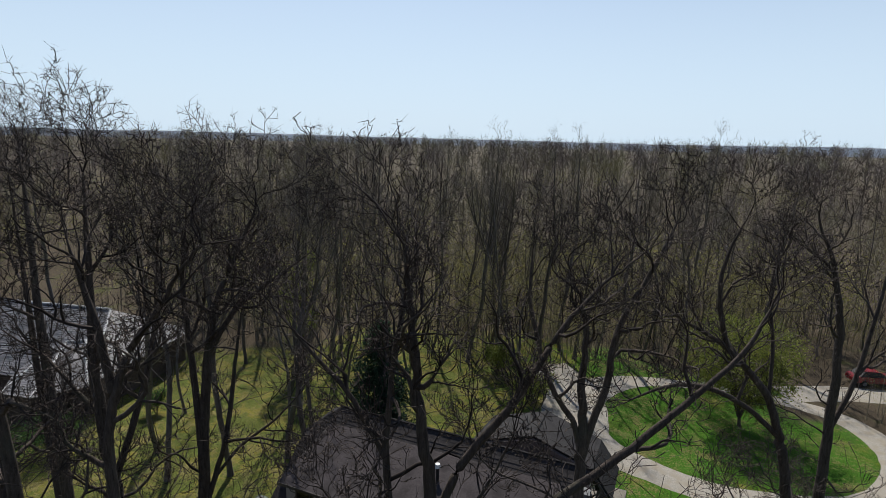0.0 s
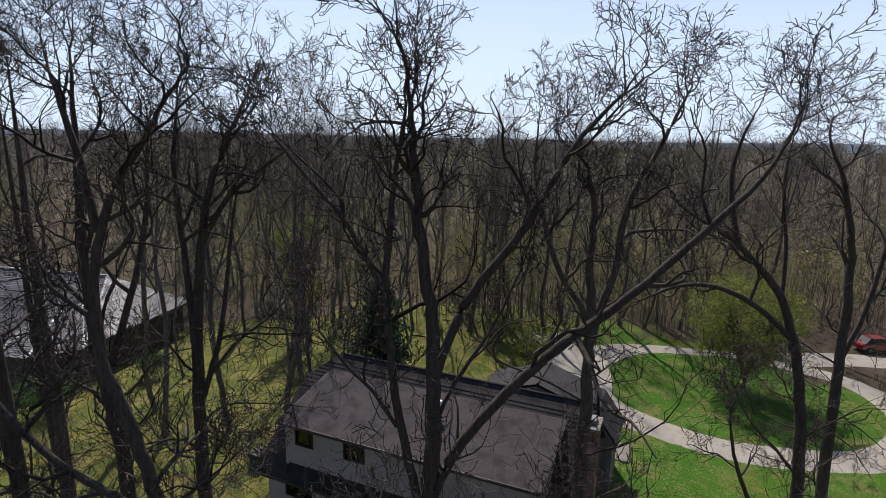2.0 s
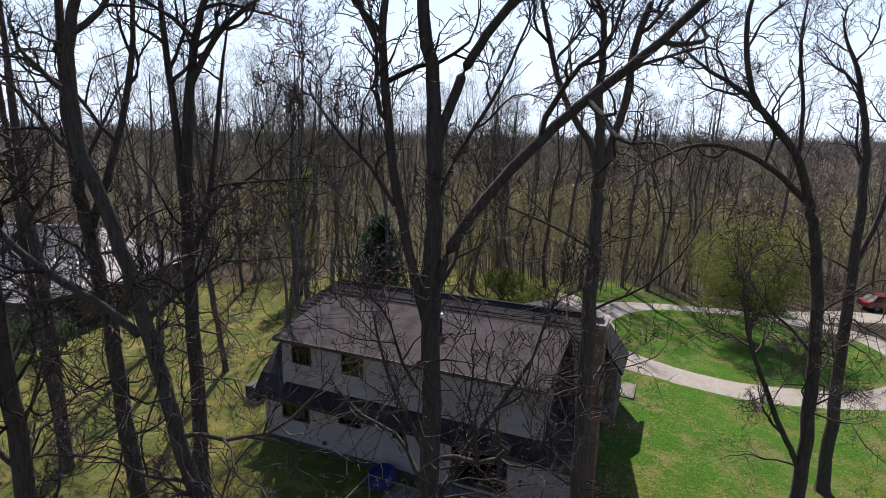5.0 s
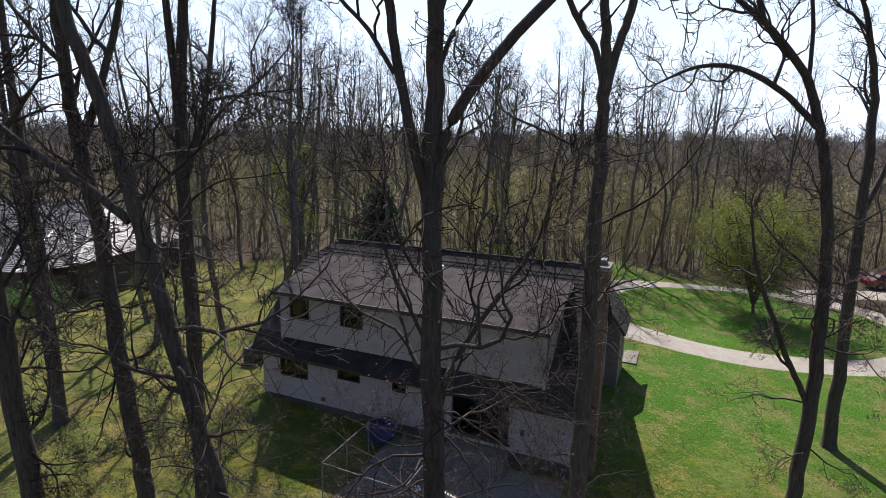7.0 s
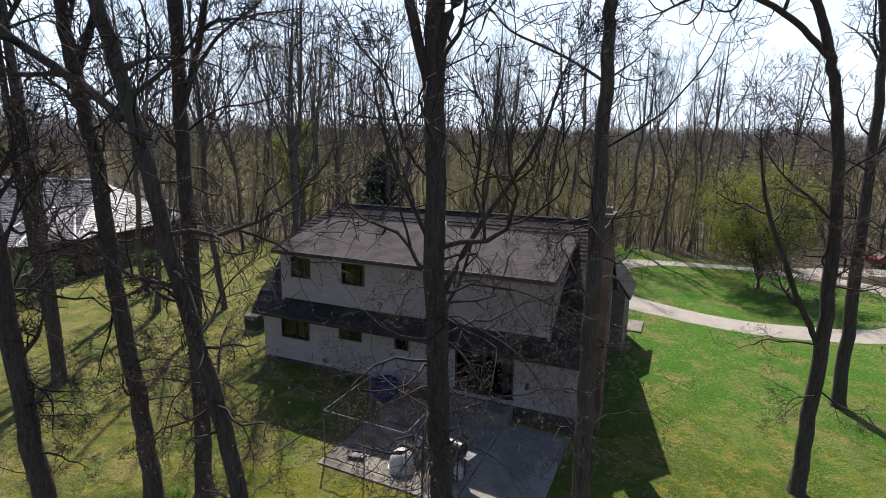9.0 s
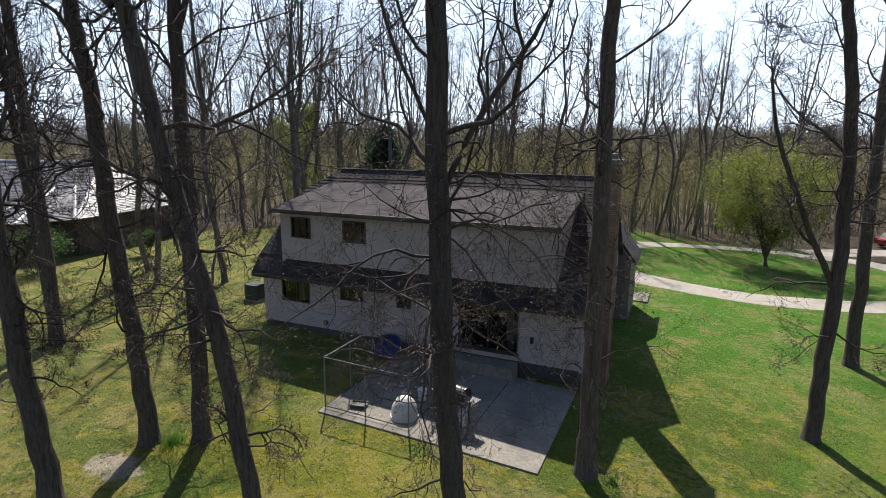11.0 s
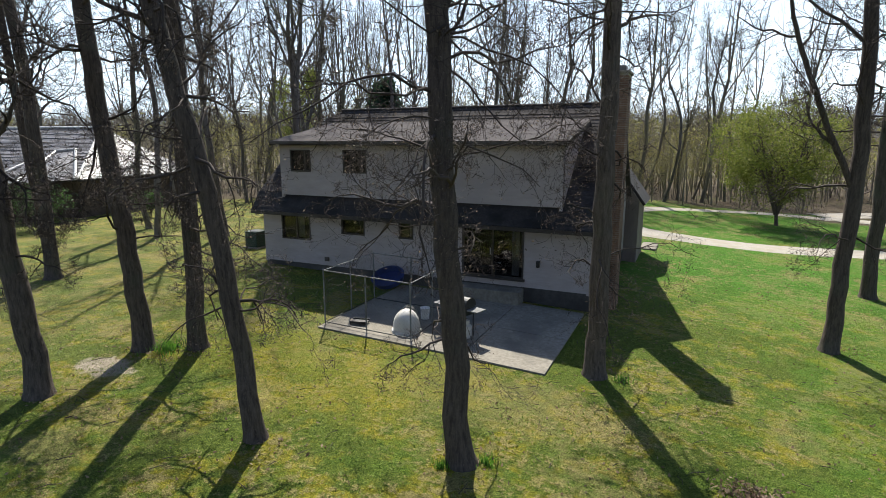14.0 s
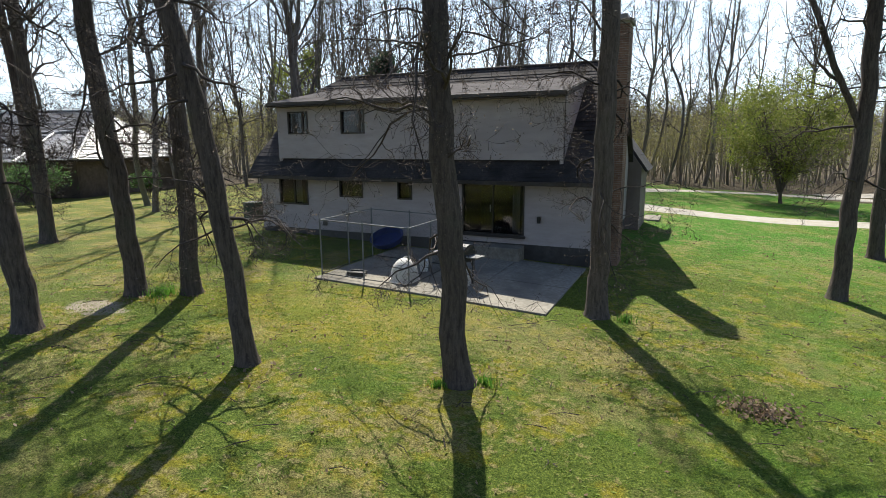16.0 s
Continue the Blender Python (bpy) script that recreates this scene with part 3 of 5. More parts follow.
    part("ridge_cap", rod(bmesh.new(), (-13.2, RIDGE_Y, RIDGE_Z + 0.02), (xe, RIDGE_Y, RIDGE_Z + 0.02), 0.07, sides=6), DARK_SHINGLE, house)
    part("corner_board", boxed(W1 - 0.005, W1 + 0.03, -0.03, 0.12, 0.05, 2.3), SIDING, house)
    # windows and the sliding door
    window(house, "window", *holes[0], 0.0, 0.52, (0.45, 0.72))
    window(house, "window", *holes[1], 0.0)
    window(house, "window", *holes[2], 0.0, None, (0.62, 0.98))
    window(house, "window", -12.62, -11.63, 4.13, 5.0, DY, 0.72, (0.84, 0.97))
    window(house, "window", -9.97, -8.9, 4.12, 5.0, DY, 0.78, (0.87, 0.97))
    slider = window(house, "sliding_door", *holes[3], 0.0, 0.5, (0.80, 0.92), 2.6)
    part("door_handle", boxed(-3.72, -3.69, -0.07, -0.03, 1.25, 1.5, 0.008), STEEL, slider, "slim metal pull")
    part("sill", boxed(-4.9, -2.38, -0.12, 0.0, 0.33, 0.415, 0.01), TRIM, slider)
    # roof vent, chimney with cap, wall light, dryer vent
    pipe = part("vent_pipe", rod(bmesh.new(), (-6.3, 2.0, 5.8), (-6.3, 2.0, 6.55), 0.08, sides=14), BLACK, house, "dark plumbing vent with pale cap")
    part("vent_cap", rod(bmesh.new(), (-6.3, 2.0, 6.55), (-6.3, 2.0, 6.72), 0.15, 0.11, 14), WHITE, pipe, "pale metal cap")
    chimney(house)
    lamp = part("wall_light", boxed(-1.95, -1.83, -0.13, -0.02, 0.92, 1.16, 0.02), BLACK, house, "small black outlet box on the siding")
    part("dryer_vent", boxed(-11.2, -11.0, -0.09, -0.01, 0.32, 0.5, 0.02), FASCIA, house)
    # step under the sliding door
    part("step", boxed(-4.9, -2.4, -0.75, -0.02, -0.5, 0.08, 0.02), CONCRETE, house, "concrete doorstep")
    return house


def chimney(house):
    """Brick stack against the east gable: a mortar core with separate brick courses."""
    x0, x1, y0, y1, top = 0.10, 0.72, 0.75, 1.75, 7.55
    stack = part("chimney", boxed(x0 + 0.012, x1 - 0.012, y0 + 0.012, y1 - 0.012, -0.7, top), MORTAR, house, "brown brick chimney stack")
    rng = random.Random(5)
    v, f = [], []

    def brick(a, b, c, d, e, g):
        k = len(v)
        v.extend([(a, c, e), (b, c, e), (b, d, e), (a, d, e), (a, c, g), (b, c, g), (b, d, g), (a, d, g)])
        f.extend([tuple(k + i for i in q) for q in ((4, 5, 6, 7), (0, 1, 5, 4), (1, 2, 6, 5), (2, 3, 7, 6), (3, 0, 4, 7))])

    rows = int((top + 0.6) / 0.075)
    for r in range(rows):
        z = -0.6 + r * 0.075
        off = 0.105 if r % 2 else 0.0
        j = lambda: rng.uniform(-0.003, 0.003)
        for k in range(-1, 6):
            a, b = max(x0, x0 + off + k * 0.21), min(x1, x0 + off + k * 0.21 + 0.2)
            if b - a > 0.03:
                brick(a, b, y0 + j(), y0 + 0.06, z, z + 0.064), brick(a, b, y1 - 0.06, y1 + j(), z, z + 0.064)
            a, b = max(y0 + 0.062, y0 + off + k * 0.21), min(y1 - 0.062, y0 + off + k * 0.21 + 0.2)
            if b - a > 0.03:
                brick(x1 - 0.06, x1 + j(), a, b, z, z + 0.064), brick(x0 + j(), x0 + 0.06, a, b, z, z + 0.064)
    tagged(raw("bricks", v, f, BRICK, stack), kind="stuff")
    part("chimney_crown", boxed(x0 - 0.06, x1 + 0.06, y0 - 0.06, y1 + 0.06, top, top + 0.1, 0.02), CONCRETE, stack)
    part("flue_cap", boxed(0.24, 0.6, 1.0, 1.5, top + 0.1, top + 0.3, 0.02), STEEL, stack, "bright metal flue cap")


def garage_wing(house):
    """Front wing with a small gambrel roof that shows past the house's east end."""
    mid, half, y0, y1 = -3.6, 4.22, DEEP + 0.02, 12.3
    wing = thing("garage", "brown-sided garage wing with dark shingled gambrel roof", "garage")
    prof = [(-half, -0.9), (half, -0.9), (half, 2.5), (half - 0.9, 3.75), (0, 4.82), (0.9 - half, 3.75), (-half, 2.5)]
    bm = bmesh.new()
    a = [bm.verts.new((mid + x, y0, z)) for x, z in prof]
    b = [bm.verts.new((mid + x, y1, z)) for x, z in prof]
    bm.faces.new(a[::-1]), bm.faces.new(b)
    for i in range(len(prof)):
        bm.faces.new((a[i], a[(i + 1) % len(prof)], b[(i + 1) % len(prof)], b[i]))
    bmesh.ops.recalc_face_normals(bm, faces=bm.faces)
    part("wall", bm, BROWN_SIDING, wing, "brown-stained siding")
    ya, yb = y0 + 0.12, y1 + 0.35
    low, knee, top = (half + 0.28, 2.32), (half - 0.86, 3.9), (0.0, 4.98)
    for s, seed in ((1, 21), (-1, 24)):
        for (u, z), (v, w), k in ((low, knee, 0), (knee, top, 1)):
            q = [(mid + s * u, ya, z), (mid + s * u, yb, z), (mid + s * v, yb, w), (mid + s * v, ya, w)]
            if s < 0:
                q = [q[1], q[0], q[3], q[2]]
            roof_plane(wing, "roof", q, DARK_SHINGLE, 0.18, seed + k, 0.12)
    part("ridge_cap", rod(bmesh.new(), (mid, ya, 5.0), (mid, yb, 5.0), 0.06, sides=6), DARK_SHINGLE, wing)
    for k in range(2):
        part("garage_door", boxed(mid - 3.4 + 3.6 * k, mid - 0.4 + 3.6 * k, y1 - 0.05, y1 + 0.03, -0.55, 1.7, 0.01), WHITE, wing, "white overhead door")
    return wing


HOUSE = main_house()
garage_wing(HOUSE)


def patio():
    """Concrete slabs behind the house, each a piece of its own with a joint between."""
    deck = thing("patio", "worn concrete patio slab with a lawn edge", "patio", kind="structure")
    xs, ys = (-7.25, -4.9, -2.5, -0.12), (-5.85, -3.2, -0.35)
    for i in range(3):
        for j in range(2):
            a, b, c, d = xs[i] + 0.012, xs[i + 1] - 0.012, ys[j] + 0.012, ys[j + 1] - 0.012
            bm = boxed(a, b, c, d, -0.75, 0.0, 0.012)
            for p in bm.verts:
                p.co.z += 0.05 + (-0.40 - 0.045 * max(p.co.x + 3.0, 0.0) + 0.03 * max(-3.0 - p.co.x, 0.0)) * (1 if p.co.z > -0.5 else 1) + 0.004 * ((i + j) % 2)
            part("slab", bm, CONCRETE, deck)
    return deck


patio()
part_z = lambda x, y: land(x, y) + 0.06


def apron():
    ob = part("apron", boxed(0.5, 1.35, 12.9, 15.0, -0.9, -0.50, 0.02), CONCRETE)
    return tagged(ob, "pale concrete pad beside the garage wall", "pad")


apron()


def kennel():
    """Chain-link dog run on the patio's edge: tube posts and rails with wire netting."""
    k = thing("dog_kennel", "open-topped metal dog kennel with dark wire netting", "kennel", (-7.15, -5.55, 0))
    L, D, H = 3.0, 2.9, 1.72
    z = lambda x: land(-7.15 + x, -5.6) + 0.07
    spots = [(0, 0), (L / 2, 0), (L, 0), (0, D), (L / 2, D), (L, D), (L, D / 2), (0, D / 2)]
    for x, y in spots:
        part("post", rod(bmesh.new(), (x, y, z(x)), (x, y, z(x) + H), 0.024, sides=10), STEEL, k)
        part("cap", rod(bmesh.new(), (x, y, z(x) + H), (x, y, z(x) + H + 0.04), 0.028, 0.01, 10), STEEL, k)
    runs = [((0, 0), (L, 0)), ((L, 0), (L, D)), ((0, D), (L, D)), ((0, 0), (0, D))]
    for a, b in runs:
        for h, r in ((H - 0.02, 0.019), (0.06, 0.016)):
            part("rail", rod(bmesh.new(), (*a, z(a[0]) + h), (*b, z(b[0]) + h), r, sides=8), STEEL if h > 1 else BLACK, k)
        bm = bmesh.new()
        long = math.hypot(b[0] - a[0], b[1] - a[1])
        d = Vector((b[0] - a[0], b[1] - a[1], 0)) / long
        z0 = min(z(a[0]), z(b[0])) + 0.08
        n = int(long / 0.12)
        for i in range(-int(H / 0.12), n):
            for s in (1, -1):
                u0, u1 = i * 0.12, i * 0.12 + (H - 0.14)
                t0, t1 = max(0.0, -u0 / (u1 - u0)), min(1.0, (long - u0) / (u1 - u0))
                if t1 - t0 < 0.05:
                    continue
                p = [Vector((a[0], a[1], z0)) + d * (u0 + (u1 - u0) * t) + Vector((0, 0, (H - 0.14) * (t if s > 0 else 1 - t))) for t in (t0, t1)]
                rod(bm, p[0], p[1], 0.0022, sides=3)
        part("netting", bm, MESH_DARK, k, "dark diamond wire netting")
    return k


def doghouse():
    """Rounded plastic kennel with an arched porch and a black block for the doorway's shade."""
    x, y = -4.66, -4.85
    d = thing("doghouse", "pale grey plastic igloo doghouse on the patio", "doghouse", (x, y, part_z(x, y)), 200)
    bm = bmesh.new()
    bmesh.ops.create_uvsphere(bm, u_segments=28, v_segments=14, radius=0.5)
    for v in bm.verts:
        v.co.x *= 0.84
        v.co.y *= 0.84
        v.co.z = max(v.co.z, -0.12) * 1.1 + 0.13
        k = round(math.atan2(v.co.y, v.co.x) * 14 / math.pi)
        if k % 2 and 0.12 < v.co.z < 0.75:
            v.co.x *= 0.975
            v.co.y *= 0.975
    part("shell", bm, STONE_PLASTIC, d, smooth=True)
    bm = bmesh.new()
    n = 12
    for yy in (-0.36, -0.64):
        for i in range(n + 1):
            a = math.pi * i / n
            bm.verts.new((0.30 * math.cos(a), yy, 0.22 + 0.40 * math.sin(a) if 0 < i < n else 0.0))
    bm.verts.ensure_lookup_table()
    for i in range(n):
        bm.faces.new((bm.verts[i], bm.verts[i + 1], bm.verts[n + 2 + i], bm.verts[n + 1 + i]))
    bmesh.ops.solidify(bm, geom=bm.faces[:], thickness=0.05)
    part("porch", bm, STONE_PLASTIC, d, smooth=True)
    # the shell is closed here; a black block stands for the shaded opening
    part("doorway", boxed(-0.22, 0.22, -0.47, -0.42, 0.03, 0.5, 0.05), BLACK, d, "black block for the opening's shade")
    part("base_rim", rod(bmesh.new(), (0, 0, 0), (0, 0, 0.06), 0.47, 0.45, 28), STONE_PLASTIC, d)
    return d


def grill():
    x, y = -3.15, -4.4
    g = thing("gas_grill", "black gas barbecue with side shelf and white propane tank", "grill", (x, y, part_z(x, y)), 165)
    for a in (-0.42, 0.42):
        for b in (-0.2, 0.2):
            part("leg", rod(bmesh.new(), (a, b, 0.0), (a, b, 0.72), 0.022, sides=8), BLACK, g)
    part("cart_shelf", boxed(-0.45, 0.45, -0.23, 0.23, 0.14, 0.18, 0.01), BLACK, g)
    part("firebox", boxed(-0.46, 0.46, -0.26, 0.26, 0.70, 0.93, 0.03), BLACK, g)
    bm = bmesh.new()
    n = 10
    for xx in (-0.46, 0.46):
        for i in range(n + 1):
            a = math.pi * i / n
            bm.verts.new((xx, -0.27 * math.cos(a), 0.94 + 0.27 * math.sin(a)))
    bm.verts.ensure_lookup_table()
    for i in range(n):
        bm.faces.new((bm.verts[i], bm.verts[i + 1], bm.verts[n + 2 + i], bm.verts[n + 1 + i]))
    bm.faces.new(bm.verts[: n + 1]), bm.faces.new(bm.verts[n + 1 : 2 * n + 2][::-1])
    lid = part("lid", bm, BLACK, g, "rounded black lid")
    part("lid_handle", rod(bmesh.new(), (-0.3, 0.29, 1.02), (0.3, 0.29, 1.02), 0.016), STEEL, lid)
    part("side_shelf", boxed(-0.86, -0.48, -0.22, 0.22, 0.86, 0.90, 0.01), STEEL, g, "pale side shelf")
    part("side_shelf", boxed(0.48, 0.8, -0.22, 0.22, 0.86, 0.90, 0.01), STEEL, g)
    bm = rod(bmesh.new(), (-0.36, 0.06, 0.06), (-0.36, 0.06, 0.36), 0.155, sides=20)
    rod(bm, (-0.36, 0.06, 0.36), (-0.36, 0.06, 0.43), 0.155, 0.07, 20), rod(bm, (-0.36, 0.06, 0.0), (-0.36, 0.06, 0.06), 0.12, sides=20)
    tank = part("propane_tank", bm, STONE_PLASTIC, g, "white propane tank")
    part("tank_collar", rod(bmesh.new(), (-0.36, 0.06, 0.42), (-0.36, 0.06, 0.53), 0.09, sides=16), STONE_PLASTIC, tank)
    return g


def dog_tray():
    """Low black feeding tray with a raised rim."""
    x, y = -6.25, -5.0
    d = thing("feeding_tray", "low black feeding tray on the patio inside the kennel", "tray", (x, y, part_z(x, y)), 12)
    part("tray", boxed(-0.27, 0.27, -0.16, 0.16, 0.05, 0.08, 0.012), BLACK, d)
    for a, b, c, e in ((-0.27, 0.27, -0.18, -0.15), (-0.27, 0.27, 0.15, 0.18)):
        part("rim", boxed(a, b, c, e, 0.07, 0.12, 0.008), BLACK, d)
    for a in (-0.24, 0.24):
        for c in (-0.14, 0.14):
            part("foot", boxed(a - 0.02, a + 0.02, c - 0.02, c + 0.02, 0.0, 0.055, 0.004), BLACK, d)
    return d


def bucket():
    x, y = -4.65, -3.6
    b = thing("bucket", "small white plastic bucket on the patio", "bucket", (x, y, part_z(x, y)))
    part("pail", rod(bmesh.new(), (0, 0, 0), (0, 0, 0.36), 0.13, 0.155, 20), WHITE, b)
    part("rim", rod(bmesh.new(), (0, 0, 0.34), (0, 0, 0.37), 0.165, sides=20), WHITE, b)
    return b


def wading_pool():
    """Blue moulded pool leaning against the wall."""
    p = thing("wading_pool", "blue plastic wading pool leaning on the house wall", "pool", (-7.6, -0.62, part_z(-7.6, -0.6)))
    m = Matrix.Translation((0, -0.25, 0.33)) @ Matrix.Rotation(radians(24), 4, "X")
    bm = bmesh.new()
    bmesh.ops.create_cone(bm, cap_ends=False, segments=36, radius1=0.58, radius2=0.63, depth=0.22)
    bmesh.ops.create_circle(bm, cap_ends=True, segments=36, radius=0.58, matrix=Matrix.Translation((0, 0, -0.11)))
    bmesh.ops.transform(bm, matrix=m, verts=bm.verts)
    part("basin", bm, BLUE, p)
    bm = bmesh.new()
    for i in range(36):
        a, b = 2 * math.pi * i / 36, 2 * math.pi * (i + 1) / 36
        rod(bm, m @ Vector((0.64 * math.cos(a), 0.64 * math.sin(a), 0.11)), m @ Vector((0.64 * math.cos(b), 0.64 * math.sin(b), 0.11)), 0.022, sides=6)
    part("rim", bm, BLUE, p)
    return p


def air_conditioner():
    """Slatted outdoor condenser unit on a concrete pad at the house's west end."""
    x, y = -17.7, 2.8
    u = thing("air_conditioner", "dark green slatted air conditioner unit beside the house wall", "air conditioner", (x, y, land(x, y)))
    part("pad", boxed(-0.5, 0.5, -0.5, 0.5, -0.1, 0.06, 0.012), CONCRETE, u, "concrete pad")
    part("cabinet", boxed(-0.38, 0.38, -0.38, 0.38, 0.06, 0.82, 0.02), GREEN_ENAMEL, u)
    for k in range(12):
        z = 0.13 + k * 0.055
        part("louvre", boxed(-0.395, 0.395, -0.397, 0.397, z, z + 0.022, 0.004), GREEN_ENAMEL, u)
    top = part("top_panel", boxed(-0.41, 0.41, -0.41, 0.41, 0.82, 0.87, 0.015), GREEN_ENAMEL, u)
    part("fan_guard", rod(bmesh.new(), (0, 0, 0.87), (0, 0, 0.885), 0.3, sides=24), BLACK, top, "round black fan guard")
    return u


kennel(), doghouse(), grill(), bucket(), wading_pool(), air_conditioner(), dog_tray()


def neighbour_house():
    """Low brick house with a hipped, silvered shake roof, beyond the lawn."""
    h = thing("neighbour_house", "low brick house with silvery hipped shake roof", "house", (-36.4, 5.6, 0.0), 13)
    x0, x1, y0, y1 = -22.0, 0.0, 0.0, 12.5
    z0, ez, rz = -0.6, 2.7, 6.4
    holes = [(-14.0, -12.4, 0.9, 2.1), (-10.2, -8.6, 0.9, 2.1), (-5.6, -4.0, 0.9, 2.1)]
    v, f = siding(x0 + 0.6, x1 - 0.6, z0, ez - 0.1, y0 + 0.6, holes, 0.2, 0.004, 0.2)
    raw("wall", v, f, CLAY, h, "brown brick wall")
    part("wall", boxed(x1 - 0.8, x1 - 0.6, y0 + 0.82, y1 - 0.6, z0, ez - 0.1), CLAY, h)
    part("wall", boxed(x0 + 0.6, x0 + 0.8, y0 + 0.82, y1 - 0.6, z0, ez - 0.1), CLAY, h)
    part("wall", boxed(x0 + 0.8, x1 - 0.8, y1 - 0.8, y1 - 0.6, z0, ez - 0.1), CLAY, h)
    for o in holes:
        window(h, "window", *o, y0 + 0.6, 0.5)
    part("eaves", boxed(x0 + 0.02, x1 - 0.02, y0 + 0.02, y1 - 0.02, ez - 0.16, ez - 0.06), TRIM, h)
    a, b = (x0 + 6.2, 6.2, rz), (x1 - 3.2, 6.2, rz)
    c = [(x0, y0, ez), (x1, y0, ez), (x1, y1, ez), (x0, y1, ez)]
    for q, s in (([c[0], c[1], b, a], 31), ([c[1], c[2], b, b], 32), ([c[2], c[3], a, b], 33), ([c[3], c[0], a, a], 34)):
        verts, faces = courses(q, 0.24, 0.045, 0.4, 1.1, s)
        n = len(verts)
        verts += [Vector(p) for p in q]
        faces.append((n, n + 1, n + 2, n + 3) if q[2] != q[3] else (n, n + 1, n + 2))
        raw("roof", verts, faces, PALE_SHINGLE, h, "silvery weathered shake courses")
    # projecting hip over the entry bay, one facet of it turned to the lawn
    p0, p1, p2, p3 = (-6.9, 0.3, ez), (-5.0, -2.5, ez - 0.12), (-2.3, -2.6, ez - 0.12), (0.2, -0.35, ez + 0.02)
    t1, t2, t3 = (-5.2, 2.3, 4.25), (-4.5, 2.9, 4.55), (-3.0, 3.2, 4.72)
    for q, s in (([p2, p3, t3, t2], 35), ([p1, p2, t2, t1], 36), ([p0, p1, t1, (-6.3, 1.6, 3.8)], 37)):
        verts, faces = courses(q, 0.24, 0.045, 0.4, 1.1, s)
        n = len(verts)
        verts += [Vector(p) for p in q]
        faces.append((n, n + 1, n + 2, n + 3))
        raw("roof", verts, faces, PALE_SHINGLE, h)
    for p, q in ((p2, t2), (p1, t1), (p3, t3), (t2, t3), (c[1], b), (a, b)):
        part("hip_cap", rod(bmesh.new(), Vector(p) + Vector((0, 0, 0.07)), Vector(q) + Vector((0, 0, 0.07)), 0.10, sides=6), CAP, h, "pale metal hip capping")
    part("wall", boxed(-5.2, -2.7, -1.9, 0.58, z0, ez - 0.05), CLAY, h, "brick bay")
    return h


neighbour_house()


def car():
    """A small red hatchback parked on the lane."""
    c = thing("car", "red car parked at the driveway's edge", "car", (21.6, 44.2, land(21.6, 44.2) + 0.04), 20)
    bm = bmesh.new()
    prof = [(-2.1, 0.35), (-2.1, 0.8), (-1.95, 0.95), (-1.2, 1.0), (1.1, 0.95), (1.9, 0.85), (2.1, 0.65), (2.1, 0.35)]
    a = [bm.verts.new((x, -0.85, z)) for x, z in prof]
    b = [bm.verts.new((x, 0.85, z)) for x, z in prof]
    bm.faces.new(a), bm.faces.new(b[::-1])
    for i in range(len(prof)):
        bm.faces.new((a[i], b[i], b[(i + 1) % len(prof)], a[(i + 1) % len(prof)]))
    bmesh.ops.recalc_face_normals(bm, faces=bm.faces)
    bmesh.ops.bevel(bm, geom=bm.edges[:], offset=0.06, segments=2, affect="EDGES")
    part("body", bm, RED, c)
    bm = bmesh.new()
    cab = [(-1.7, 0.97), (-1.25, 1.42), (0.15, 1.46), (0.95, 0.97)]
    a = [bm.verts.new((x, -0.76 if z < 1 else -0.62, z)) for x, z in cab]
    b = [bm.verts.new((x, 0.76 if z < 1 else 0.62, z)) for x, z in cab]
    bm.faces.new(a), bm.faces.new(b[::-1])
    for i in range(4):
        bm.faces.new((a[i], b[i], b[(i + 1) % 4], a[(i + 1) % 4]))
    bmesh.ops.recalc_face_normals(bm, faces=bm.faces)
    part("windows", bm, BLACK, c, "dark glazed cabin")
    part("roof", boxed(-1.22, 0.12, -0.6, 0.6, 1.43, 1.48, 0.02), RED, c)
    for x in (-1.3, 1.3):
        for y in (-0.8, 0.8):
            w = part("wheel", rod(bmesh.new(), (x, y - 0.1, 0.31), (x, y + 0.1, 0.31), 0.31, sides=20), RUBBER, c)
            part("rim", rod(bmesh.new(), (x, y - 0.106, 0.31), (x, y + 0.106, 0.31), 0.19, sides=14), STEEL, w)
    for y in (-0.6, 0.6):
        part("tail_light", boxed(-2.13, -2.08, y - 0.14, y + 0.14, 0.68, 0.82, 0.01), RED, c)
        part("headlight", boxed(2.04, 2.11, y - 0.16, y + 0.16, 0.6, 0.74, 0.01), WHITE, c)
    return c


car()
